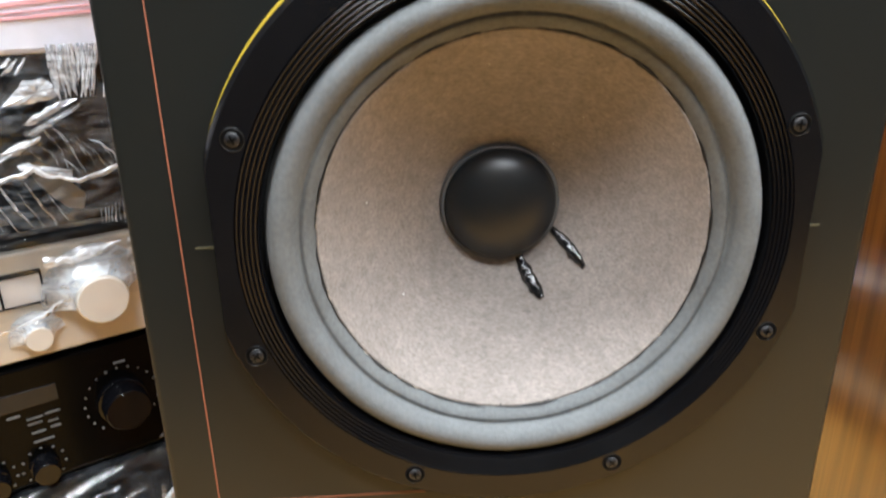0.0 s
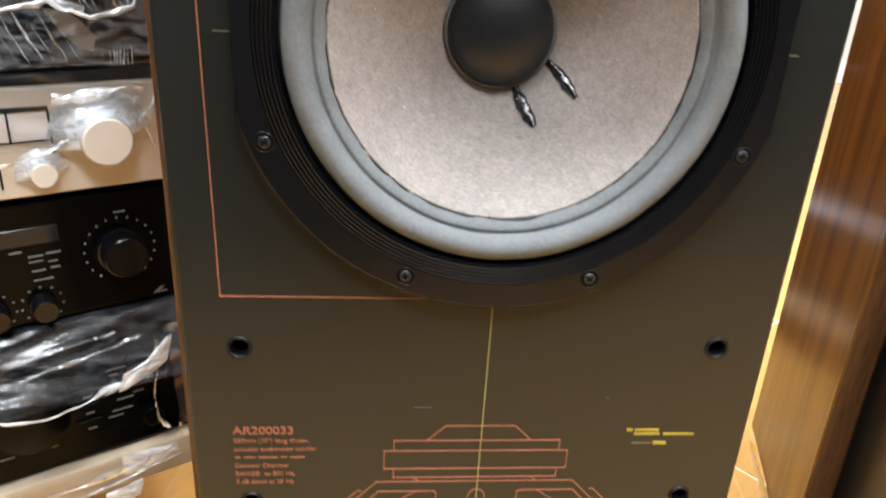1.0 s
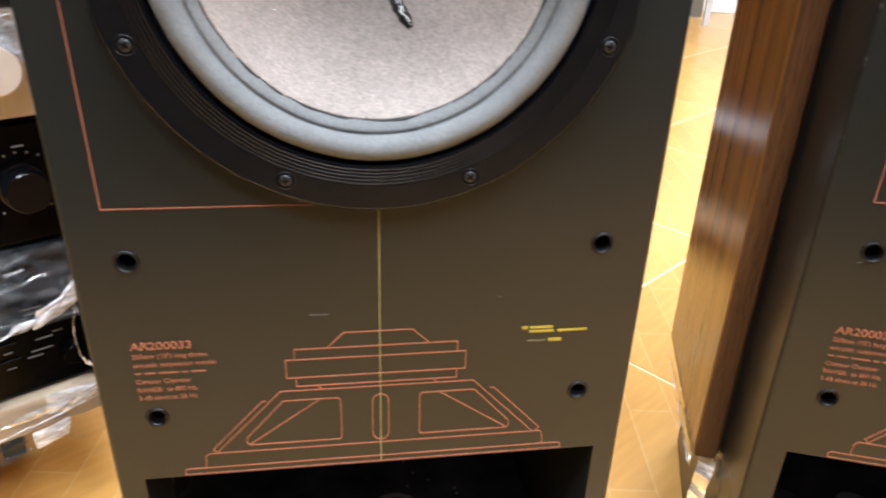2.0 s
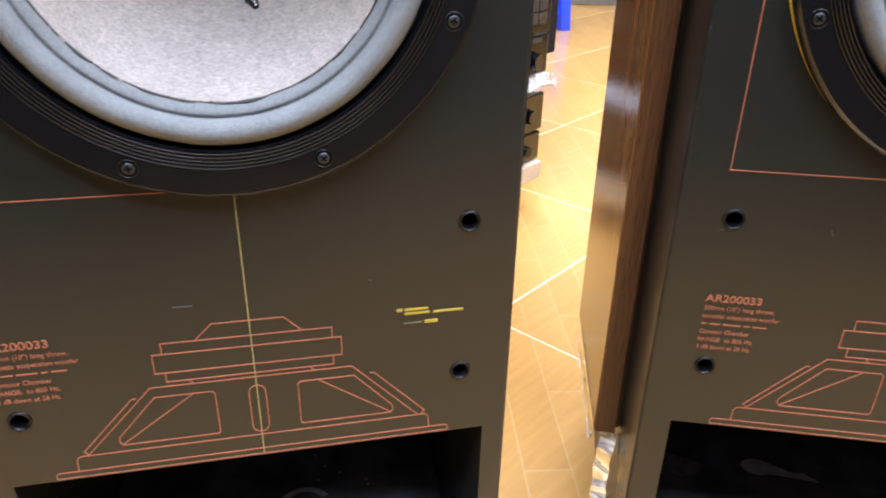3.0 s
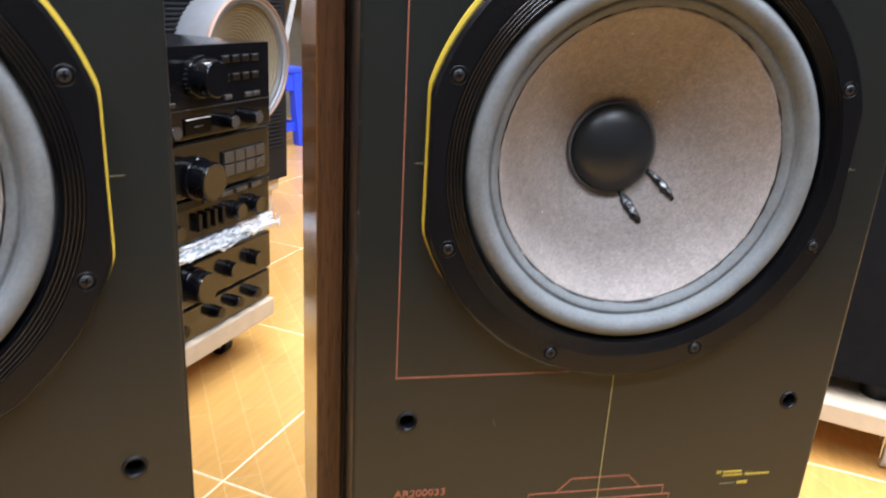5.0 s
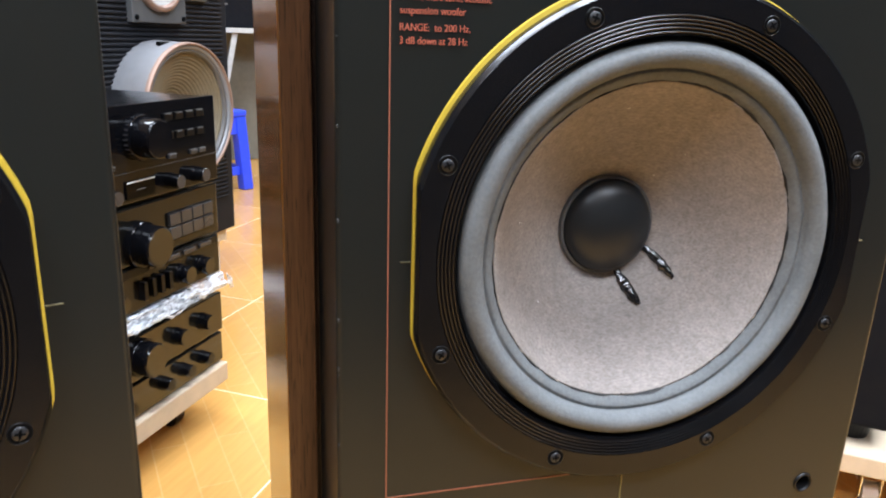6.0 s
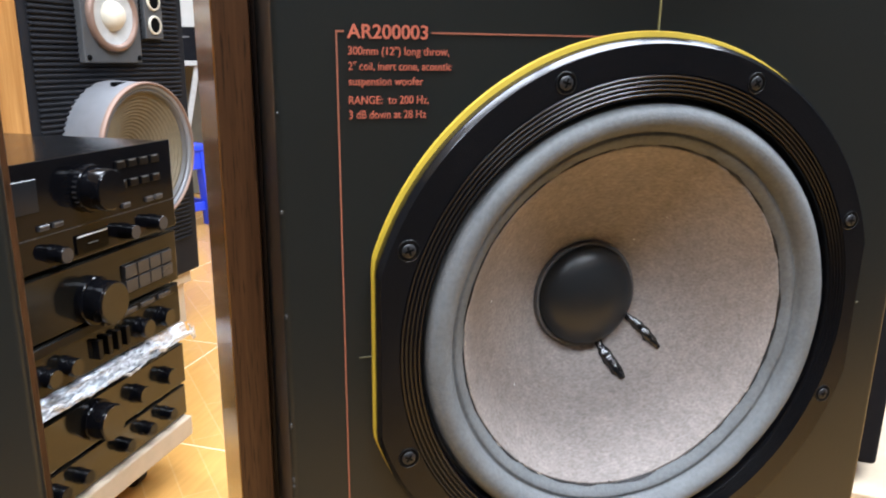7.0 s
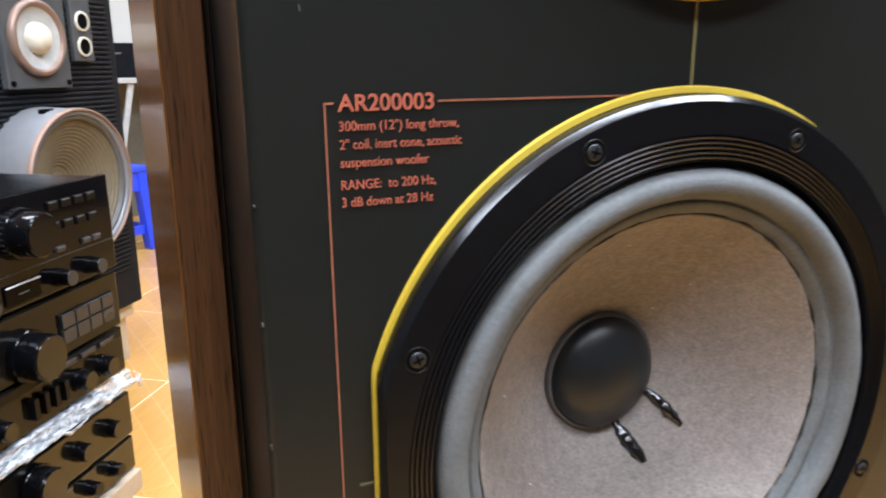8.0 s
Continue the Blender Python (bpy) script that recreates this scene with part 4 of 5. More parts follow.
def trolley(m, x0, x1, depth, z0, z1, label, wheel_mat, wheels):
    t = empty("trolley", m)
    tagged(t, label, "trolley")
    part("board", boxed(x0, x1, -0.01, depth, z0, z1, 0.003), PINE, t, "pale wooden board")
    for x, y in wheels:
        castor(t, x, y, z0, wheel_mat)
    return t


# ---------- stack beside speaker A ----------
ML = pose(-0.2617, 0.2826, 0, 0, 0, 31.45)
trolley(ML, -0.47, 0.02, 0.38, 0.122, 0.161, "low pale wooden trolley board under stacked amplifiers, film hanging off it", BLACK, [(-0.12, 0.13), (-0.40, 0.06), (-0.05, 0.32), (-0.40, 0.32)])

u = unit("amplifier", "black integrated amplifier wrapped in clear film on a trolley", "amplifier", 0.1615, 0.320, 0.46, 0.34, BRUSHED_BLACK, BLACK, ML, right=0.03)
knob(u, -0.160, 0.240, 0.033, 0.028, BRUSHED_BLACK)
part("headphone_jack", lathe(bmesh.new(), [(0.011, 0.0), (0.011, -0.003), (0.007, -0.003), (0.006, 0.0)], 20, -0.161, 0.202), CHROME, u)
for z in (0.240, 0.221, 0.203):
    plate(u, "button", -0.122, -0.098, z - 0.006, z + 0.006, BRUSHED_BLACK, y=-0.003, t=0.005)
    bars(u, [(-0.112, -0.104, z - 0.003, 0.0012)], WHITE_MARK, y=-0.0042)
for x, z in ((-0.058, 0.255), (-0.052, 0.200)):
    knob(u, x, z, 0.011, 0.016, BRUSHED_BLACK, ring=False)
bars(u, [(-0.088, -0.070, 0.258, 0.0013), (-0.086, -0.078, 0.252, 0.0013), (-0.082, -0.066, 0.222, 0.0013), (-0.066, -0.056, 0.226, 0.0013), (-0.088, -0.068, 0.210, 0.0013), (-0.092, -0.078, 0.204, 0.0013), (-0.190, -0.178, 0.192, 0.0015), (-0.146, -0.140, 0.190, 0.0015)], WHITE_MARK)
AF = film_sheet("plastic_film", "crumpled clear film over the black amplifier's top edge", ML, -0.44, 0.034, 0.262, 0.322, -0.046, top=0.05, amp=0.0035, seed=2, back=0.68, along=0.22)
# bright reflections on this film are painted as pale facets and folds
shard(AF, [(-0.086, 0.258), (-0.080, 0.277), (-0.060, 0.284), (-0.040, 0.304), (-0.034, 0.308), (-0.039, 0.280), (-0.060, 0.268)], -0.046, GLINT_FILM, 450)
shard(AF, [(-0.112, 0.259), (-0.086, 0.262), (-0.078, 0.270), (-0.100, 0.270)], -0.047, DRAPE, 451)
fold(AF, [(-0.200, 0.266, 0.001), (-0.160, 0.254, 0.0016), (-0.140, 0.253, 0.0018), (-0.105, 0.261, 0.001)], -0.047, GLINT_FILM, seed=2)
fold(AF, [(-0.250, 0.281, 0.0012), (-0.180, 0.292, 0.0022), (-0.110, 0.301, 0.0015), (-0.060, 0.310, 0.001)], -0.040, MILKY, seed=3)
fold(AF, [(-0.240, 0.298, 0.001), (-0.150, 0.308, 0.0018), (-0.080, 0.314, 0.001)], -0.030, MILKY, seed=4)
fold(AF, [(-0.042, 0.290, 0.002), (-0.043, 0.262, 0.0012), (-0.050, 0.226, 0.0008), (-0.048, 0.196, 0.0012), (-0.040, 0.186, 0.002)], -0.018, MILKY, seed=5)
fold(AF, [(-0.047, 0.200, 0.001), (-0.044, 0.190, 0.0035), (-0.038, 0.184, 0.001)], -0.021, GLINT_FILM, seed=6)
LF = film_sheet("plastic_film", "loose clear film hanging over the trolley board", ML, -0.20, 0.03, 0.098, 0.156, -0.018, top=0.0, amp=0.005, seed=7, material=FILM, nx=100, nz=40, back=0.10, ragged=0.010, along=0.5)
for k, (pts, mt) in enumerate((([(-0.0885, 0.1699), (-0.0357, 0.166), (-0.0338, 0.1549), (-0.0708, 0.143), (-0.0904, 0.1467)], GLINT_FILM), ([(-0.109, 0.1314), (-0.0714, 0.1347), (-0.0757, 0.1157), (-0.1078, 0.1101)], GLINT_FILM))):
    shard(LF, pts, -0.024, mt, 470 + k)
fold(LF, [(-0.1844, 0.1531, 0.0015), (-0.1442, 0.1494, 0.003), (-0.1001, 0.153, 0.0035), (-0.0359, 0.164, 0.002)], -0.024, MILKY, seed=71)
fold(LF, [(-0.1804, 0.1411, 0.0006), (-0.1402, 0.1374, 0.0012), (-0.0961, 0.141, 0.001), (-0.0319, 0.152, 0.0006)], -0.025, GLINT_FILM, seed=72)
film_sheet("plastic_film", "clear film folded down the amplifier's front corner", ML, -0.028, 0.034, 0.162, 0.300, -0.012, amp=0.007, seed=11, nx=16, nz=40)

u = unit("receiver", "black stereo receiver with a large round volume knob", "receiver", 0.3235, 0.4395, 0.46, 0.33, BRUSHED_BLACK, BLACK, ML, right=0.03)
knob(u, -0.060, 0.383, 0.0195, 0.025, GLOSS_BLACK)
for k in range(17):
    a = radians(-50 + 280 * k / 16)
    part("dial_dot", boxed(-0.060 + 0.0310 * math.cos(a) - 0.0009, -0.060 + 0.0310 * math.cos(a) + 0.0009, -0.0009, 0.001, 0.384 + 0.0310 * math.sin(a) - 0.0009, 0.384 + 0.0310 * math.sin(a) + 0.0009), WHITE_MARK, u)
knob(u, -0.131, 0.343, 0.0105, 0.018, GLOSS_BLACK)
knob(u, -0.169, 0.343, 0.0105, 0.018, GLOSS_BLACK)
for kx in (-0.131, -0.169):
    for k in range(9):
        a = radians(-40 + 260 * k / 8)
        part("dial_dot", boxed(kx + 0.0170 * math.cos(a) - 0.001, kx + 0.0170 * math.cos(a) + 0.001, -0.0009, 0.001, 0.344 + 0.0170 * math.sin(a) - 0.0006, 0.344 + 0.0170 * math.sin(a) + 0.0006), WHITE_MARK, u)
plate(u, "display", -0.205, -0.109, 0.402, 0.418, DISPLAY)
bars(u, [(-0.150, -0.140, 0.397, 0.0022), (-0.136, -0.124, 0.391, 0.0016), (-0.122, -0.110, 0.392, 0.0016), (-0.136, -0.125, 0.386, 0.0014), (-0.121, -0.113, 0.384, 0.0014), (-0.135, -0.124, 0.377, 0.0016), (-0.120, -0.112, 0.378, 0.0016), (-0.135, -0.119, 0.368, 0.0016), (-0.062, -0.052, 0.4205, 0.0016), (-0.034, -0.022, 0.3315, 0.0014)], WHITE_MARK)
bm = bmesh.new()
bm.faces.new([bm.verts.new((x, -0.0007, z)) for x, z in ((-0.036, 0.331), (-0.026, 0.3385), (-0.027, 0.3355), (-0.0225, 0.3385), (-0.028, 0.333))])
part("logo_shape", bm, WHITE_MARK, u)

u = unit("amplifier", "champagne silver amplifier with a large round knob under clear film", "amplifier", 0.4415, 0.538, 0.46, 0.32, SILVER, BLACK, ML, right=0.03)
knob(u, -0.064, 0.4935, 0.0208, 0.030, SILVER_KNOB, ring=False)
knob(u, -0.114, 0.4665, 0.0105, 0.015, SILVER_KNOB, ring=False)
plate(u, "meter_window", -0.240, -0.102, 0.494, 0.5205, TAPE, y=-0.0008)
bars(u, [(-0.240, -0.102, 0.5205, 0.0052), (-0.240, -0.102, 0.4935, 0.0012)], DARK, y=-0.0018, name="meter_trim")
for x in (-0.1025, -0.133, -0.165):
    part("meter_trim", boxed(x - 0.0009, x + 0.0009, -0.0018, 0.001, 0.489 if x > -0.11 else 0.494, 0.5205), DARK, u)
part("meter_trim", boxed(-0.1455, -0.1440, -0.0012, 0.001, 0.455, 0.476), DARK, u)
SF = film_sheet("plastic_film", "creased clear film over the silver amplifier's front", ML, -0.44, 0.034, 0.488, 0.548, -0.012, top=0.03, amp=0.0035, seed=21, back=0.10, material=FILM)
knob_drape(SF, -0.064, 0.4935, 0.0208, 0.031, 3)
knob_drape(SF, -0.114, 0.4665, 0.0105, 0.017, 5)
fold(SF, [(-0.030, 0.536, 0.004), (-0.036, 0.518, 0.003), (-0.028, 0.500, 0.002), (-0.020, 0.478, 0.001)], -0.012, MILKY, seed=11)
fold(SF, [(-0.008, 0.545, 0.002), (-0.006, 0.520, 0.004), (-0.007, 0.490, 0.003), (-0.005, 0.450, 0.002)], -0.010, GLINT_FILM, seed=17)
fold(SF, [(-0.012, 0.536, 0.002), (-0.022, 0.515, 0.003), (-0.034, 0.505, 0.001)], -0.012, GLINT_FILM, seed=12)
fold(SF, [(-0.180, 0.474, 0.001), (-0.130, 0.480, 0.002), (-0.105, 0.488, 0.002), (-0.088, 0.497, 0.001)], -0.014, GLINT_FILM, seed=13)
fold(SF, [(-0.100, 0.530, 0.005), (-0.080, 0.528, 0.007), (-0.055, 0.533, 0.004), (-0.040, 0.537, 0.001)], -0.014, GLINT_FILM, seed=14)

u = unit("amplifier", "black power amplifier tightly wrapped in shiny clear film", "amplifier", 0.5500, 0.690, 0.46, 0.34, BRUSHED_BLACK, BLACK, ML, right=0.03)
bm = bmesh.new()
lab = [(-0.0945, 0.5994), (-0.0792, 0.5986), (-0.0693, 0.5915), (-0.0578, 0.5775), (-0.0614, 0.566), (-0.0718, 0.5681), (-0.0819, 0.5792), (-0.0899, 0.5915)]
front = [bm.verts.new((x, -0.003, z)) for x, z in lab]
rear = [bm.verts.new((x, 0.0005, z)) for x, z in lab]
bm.faces.new(front)
for k in range(len(lab)):
    bm.faces.new((front[k], front[(k + 1) % len(lab)], rear[(k + 1) % len(lab)], rear[k]))
part("label_plate", bm, TAN_LABEL, u, "tan paper label")
TF = film_sheet("plastic_film", "tight shiny film stretched over the black power amplifier", ML, -0.44, 0.034, 0.556, 0.700, -0.016, top=0.0, amp=0.004, seed=31, nx=130, nz=50, material=HAZY)
rnd = random.Random(77)
# slanting pleats low on the front
for k in range(24):
    x = -0.225 + 0.0088 * k + rnd.uniform(-0.001, 0.001)
    if x > -0.085:
        break
    w = 0.0008 * rnd.uniform(0.5, 1.3)
    fold(TF, [(x, 0.600 - 0.002 * rnd.random(), w * 0.5), (x + 0.008, 0.580, w), (x + 0.016, 0.561 + 0.003 * rnd.random(), w * 0.5)], -0.022, PLEAT, seed=100 + k, name="pleat")
for k in range(7):
    x = -0.052 + 0.0028 * k
    fold(TF, [(x, 0.572 - 0.002 * rnd.random(), 0.0003), (x - 0.001, 0.556, 0.0007)], -0.022, PLEAT, seed=140 + k, name="pleat")
# flat facets of creased film, their lamp glints painted in as white
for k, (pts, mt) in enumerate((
        ([(-0.1059, 0.6549), (-0.0895, 0.6729), (-0.0756, 0.6735), (-0.0664, 0.6646), (-0.0685, 0.659), (-0.0847, 0.6563)], GLINT_FILM),
        ([(-0.0957, 0.6407), (-0.0863, 0.6478), (-0.068, 0.6561), (-0.0551, 0.6568), (-0.0677, 0.6506), (-0.086, 0.6416)], GLINT_FILM),
        ([(-0.113, 0.6223), (-0.0988, 0.6286), (-0.0849, 0.6314), (-0.0862, 0.6285), (-0.1018, 0.6207), (-0.1141, 0.6167)], GLINT_FILM),
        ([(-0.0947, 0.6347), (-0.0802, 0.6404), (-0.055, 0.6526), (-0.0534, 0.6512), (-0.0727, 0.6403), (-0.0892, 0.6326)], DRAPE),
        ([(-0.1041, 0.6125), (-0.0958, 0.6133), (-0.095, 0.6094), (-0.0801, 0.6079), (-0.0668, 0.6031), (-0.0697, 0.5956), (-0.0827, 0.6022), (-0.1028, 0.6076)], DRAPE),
        ([(-0.150, 0.640), (-0.118, 0.650), (-0.112, 0.662), (-0.140, 0.668)], GLINT_FILM))):
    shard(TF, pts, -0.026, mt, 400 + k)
# creases fanning down from under the box, a wavering fold below; glints whitened
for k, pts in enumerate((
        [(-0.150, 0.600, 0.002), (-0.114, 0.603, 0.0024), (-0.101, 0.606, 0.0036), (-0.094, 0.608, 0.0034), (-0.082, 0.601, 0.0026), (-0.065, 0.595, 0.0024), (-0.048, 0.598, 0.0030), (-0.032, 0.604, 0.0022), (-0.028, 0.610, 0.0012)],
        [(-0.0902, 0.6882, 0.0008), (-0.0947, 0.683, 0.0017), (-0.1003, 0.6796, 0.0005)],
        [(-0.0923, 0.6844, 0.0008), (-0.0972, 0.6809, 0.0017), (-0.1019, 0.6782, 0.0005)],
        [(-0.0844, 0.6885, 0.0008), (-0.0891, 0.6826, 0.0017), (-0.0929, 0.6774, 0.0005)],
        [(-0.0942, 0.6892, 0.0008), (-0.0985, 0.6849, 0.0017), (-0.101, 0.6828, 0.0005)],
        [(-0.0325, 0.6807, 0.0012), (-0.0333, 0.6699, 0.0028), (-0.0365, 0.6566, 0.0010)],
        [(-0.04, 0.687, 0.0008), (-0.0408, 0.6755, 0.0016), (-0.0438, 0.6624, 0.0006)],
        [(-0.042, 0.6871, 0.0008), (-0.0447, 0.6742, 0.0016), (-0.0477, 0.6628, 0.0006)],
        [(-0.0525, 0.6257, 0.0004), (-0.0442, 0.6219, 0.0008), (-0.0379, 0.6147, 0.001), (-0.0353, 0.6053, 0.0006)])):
    fold(TF, pts, -0.028, GLINT_FILM, seed=60 + k)
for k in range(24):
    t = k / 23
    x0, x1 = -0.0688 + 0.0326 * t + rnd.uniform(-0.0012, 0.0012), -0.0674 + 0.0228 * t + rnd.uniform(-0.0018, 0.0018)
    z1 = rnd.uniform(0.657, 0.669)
    fold(TF, [(x0, 0.697, 0.0010), (0.5 * (x0 + x1) + rnd.uniform(-0.001, 0.001), 0.5 * (0.697 + z1), rnd.uniform(0.0012, 0.0028)), (x1, z1, 0.0006)], -0.027, GLINT_FILM if k % 3 else DRAPE, seed=160 + k, name="crease")
for k in range(26):
    x, z = rnd.uniform(-0.10, -0.028), rnd.uniform(0.612, 0.640)
    dx, dz = rnd.uniform(0.004, 0.012), -rnd.uniform(0.010, 0.024)
    fold(TF, [(x, z, 0.0002), (x + dx * 0.5 + 0.001, z + dz * 0.5, 0.0005), (x + dx, max(0.600, z + dz), 0.0002)], -0.024, PLEAT, seed=300 + k, name="pleat")

bx = empty("paper_wrapped_box", ML)
tagged(bx, "white paper-wrapped box with pink printed stripes on the stack", "box")
part("wrap", boxed(-0.43, 0.026, -0.020, 0.30, 0.6905, 0.80, 0.004), PAPER, bx)
for x0, z0, h in ((-0.0956, 0.7044, 0.0028), (-0.0956, 0.7104, 0.0012), (-0.0268, 0.7265, 0.0040)):
    bm = boxed(-0.431, 0.027, -0.0212, 0.0, 0.0, h)
    for v in bm.verts:
        v.co.z = max(0.692, v.co.z + z0 + 0.142003 * (v.co.x - x0))
    part("printed_stripe", bm, PINK, bx)

# ---------- stack seen between the two speakers ----------
MR = pose(0.5575, 0.9552, 0, 0, 0, 37.0)


def up(z):
    return MR @ pose(0, 0, z)


trolley(MR, -0.46, -0.012, 0.40, 0.074, 0.1124, "low pale wooden trolley board under a tall amplifier stack", BLACK, [(-0.09, 0.07), (-0.40, 0.07), (-0.09, 0.33), (-0.40, 0.33)])

u = unit("cassette_deck", "slim black and bronze unit with a row of small knobs", "hifi unit", 0.1065, 0.169, 0.43, 0.33, BRONZE, BLACK, up(0.006), right=-0.012)
for x in (-0.078, -0.135, -0.192, -0.288, -0.335):
    knob(u, x, 0.142, 0.0112, 0.020, GLOSS_BLACK, face=GLOSS_BLACK)
u = unit("amplifier", "bronze-black amplifier with one large and two small knobs", "amplifier", 0.1635, 0.243, 0.43, 0.34, BRONZE, BLACK, up(0.012), right=-0.008)
for x, r, d in ((-0.072, 0.0140, 0.020), (-0.147, 0.0140, 0.020), (-0.242, 0.0285, 0.034)):
    knob(u, x, 0.206, r, d, GLOSS_BLACK, face=BRONZE)
ob = film_sheet("plastic_film", "crumpled milky bubble film between two stacked units", up(0.014), -0.44, -0.008, 0.256, 0.279, -0.012, top=0.03, amp=0.005, seed=41, material=WHITE_FILM, back=0.35, nx=120, nz=30)
rnd = random.Random(5)
for k in range(9):
    x = -0.42 + 0.046 * k
    z = 0.262 + rnd.uniform(-0.006, 0.006)
    fold(ob, [(x, z, 0.002), (x + 0.018, z + rnd.uniform(-0.006, 0.006), rnd.uniform(0.003, 0.005)), (x + 0.040, z + rnd.uniform(-0.006, 0.006), rnd.uniform(0.003, 0.0055)), (x + 0.058, z, 0.002)], -0.016, GLINT_FILM if k % 3 == 1 else WHITE_FILM, seed=200 + k)
fold(ob, [(-0.020, 0.285, 0.002), (-0.010, 0.268, 0.009), (-0.002, 0.250, 0.004)], -0.022, WHITE_FILM, seed=230)
u = unit("equaliser", "black unit with four short sliders and round knobs", "hifi unit", 0.279, 0.3575, 0.43, 0.33, BRONZE_DARK, BLACK, up(0.014), right=-0.008)
plate(u, "switch_strip", -0.42, -0.016, 0.3425, 0.3560, BLACK, y=-0.0025)
for x in (-0.19, -0.145, -0.10, -0.055):
    plate(u, "push_switch", x - 0.018, x + 0.016, 0.3455, 0.3530, GREY_BUTTON, y=-0.006, t=0.006)
for x, r in ((-0.068, 0.0155), (-0.124, 0.0155), (-0.288, 0.0135), (-0.330, 0.0135)):
    knob(u, x, 0.313, r, 0.022, GLOSS_BLACK, face=BRONZE)
for x in (-0.226, -0.205, -0.184, -0.163):
    plate(u, "slider", x - 0.0045, x + 0.0045, 0.299, 0.330, BLACK, y=-0.011, t=0.012)
u = unit("tuner", "black and bronze tuner with a big dial knob and button block", "tuner", 0.360, 0.4555, 0.43, 0.34, BRONZE_DARK, BLACK, up(0.012), right=-0.006)
knob(u, -0.222, 0.394, 0.033, 0.042, GLOSS_BLACK, face=BRONZE)
plate(u, "button_block", -0.152, -0.026, 0.379, 0.429, BLACK, y=-0.002)
for j in range(2):
    for i in range(4):
        plate(u, "button", -0.149 + i * 0.031, -0.121 + i * 0.031, 0.382 + j * 0.0235, 0.4025 + j * 0.0235, GREY_BUTTON, y=-0.006, t=0.005)
u = unit("amplifier", "gloss black amplifier with a large knurled knob and small buttons", "amplifier", 0.473, 0.628, 0.43, 0.35, GLOSS_BLACK, EDGE, up(-0.003))
bars(u, [(-0.428, -0.002, 0.5255, 0.0020)], GREY_BUTTON, name="trim_line")
k = knob(u, -0.205, 0.577, 0.031, 0.042, GLOSS_BLACK, face=GLOSS_BLACK)
for q in range(28):
    a = 2 * math.pi * q / 28
    part("knurl", boxed(-0.205 + 0.0346 * math.cos(a) - 0.0010, -0.205 + 0.0346 * math.cos(a) + 0.0010, -0.010, -0.003, 0.577 + 0.0346 * math.sin(a) - 0.0010, 0.577 + 0.0346 * math.sin(a) + 0.0010), GREY_BUTTON, k)
for x in (-0.068, -0.138, -0.285):
    knob(u, x, 0.497, 0.0120, 0.024, GLOSS_BLACK, face=GREY_BUTTON)
plate(u, "lower_display", -0.243, -0.176, 0.484, 0.512, BRUSHED_BLACK, y=-0.003)
bars(u, [(-0.220, -0.200, 0.497, 0.0012)], WHITE_MARK, y=-0.0042)
bars(u, [(-0.241, -0.178, 0.5100, 0.0022)], TAPE, y=-0.0042)
for j, z in enumerate((0.604, 0.573)):
    for i in range(4):
        plate(u, "button", -0.143 + i * 0.028, -0.122 + i * 0.028, z - 0.008, z + 0.004, BLACK, y=-0.004, t=0.005)
        bars(u, [(-0.141 + i * 0.028, -0.128 + i * 0.028, z + 0.0028, 0.0015)], WHITE_MARK, y=-0.0052)
for x in (-0.128, -0.070, -0.046, -0.298, -0.272):
    plate(u, "button", x - 0.009, x + 0.009, 0.533, 0.541, GREY_BUTTON, y=-0.004, t=0.005)
    bars(u, [(x - 0.008, x + 0.008, 0.5395, 0.0018)], WHITE_MARK, y=-0.0052)
plate(u, "display", -0.420, -0.300, 0.560, 0.605, DISPLAY)

GREY_RUBBER = mat("grey_rubber", (0.085, 0.082, 0.078), 0.5)
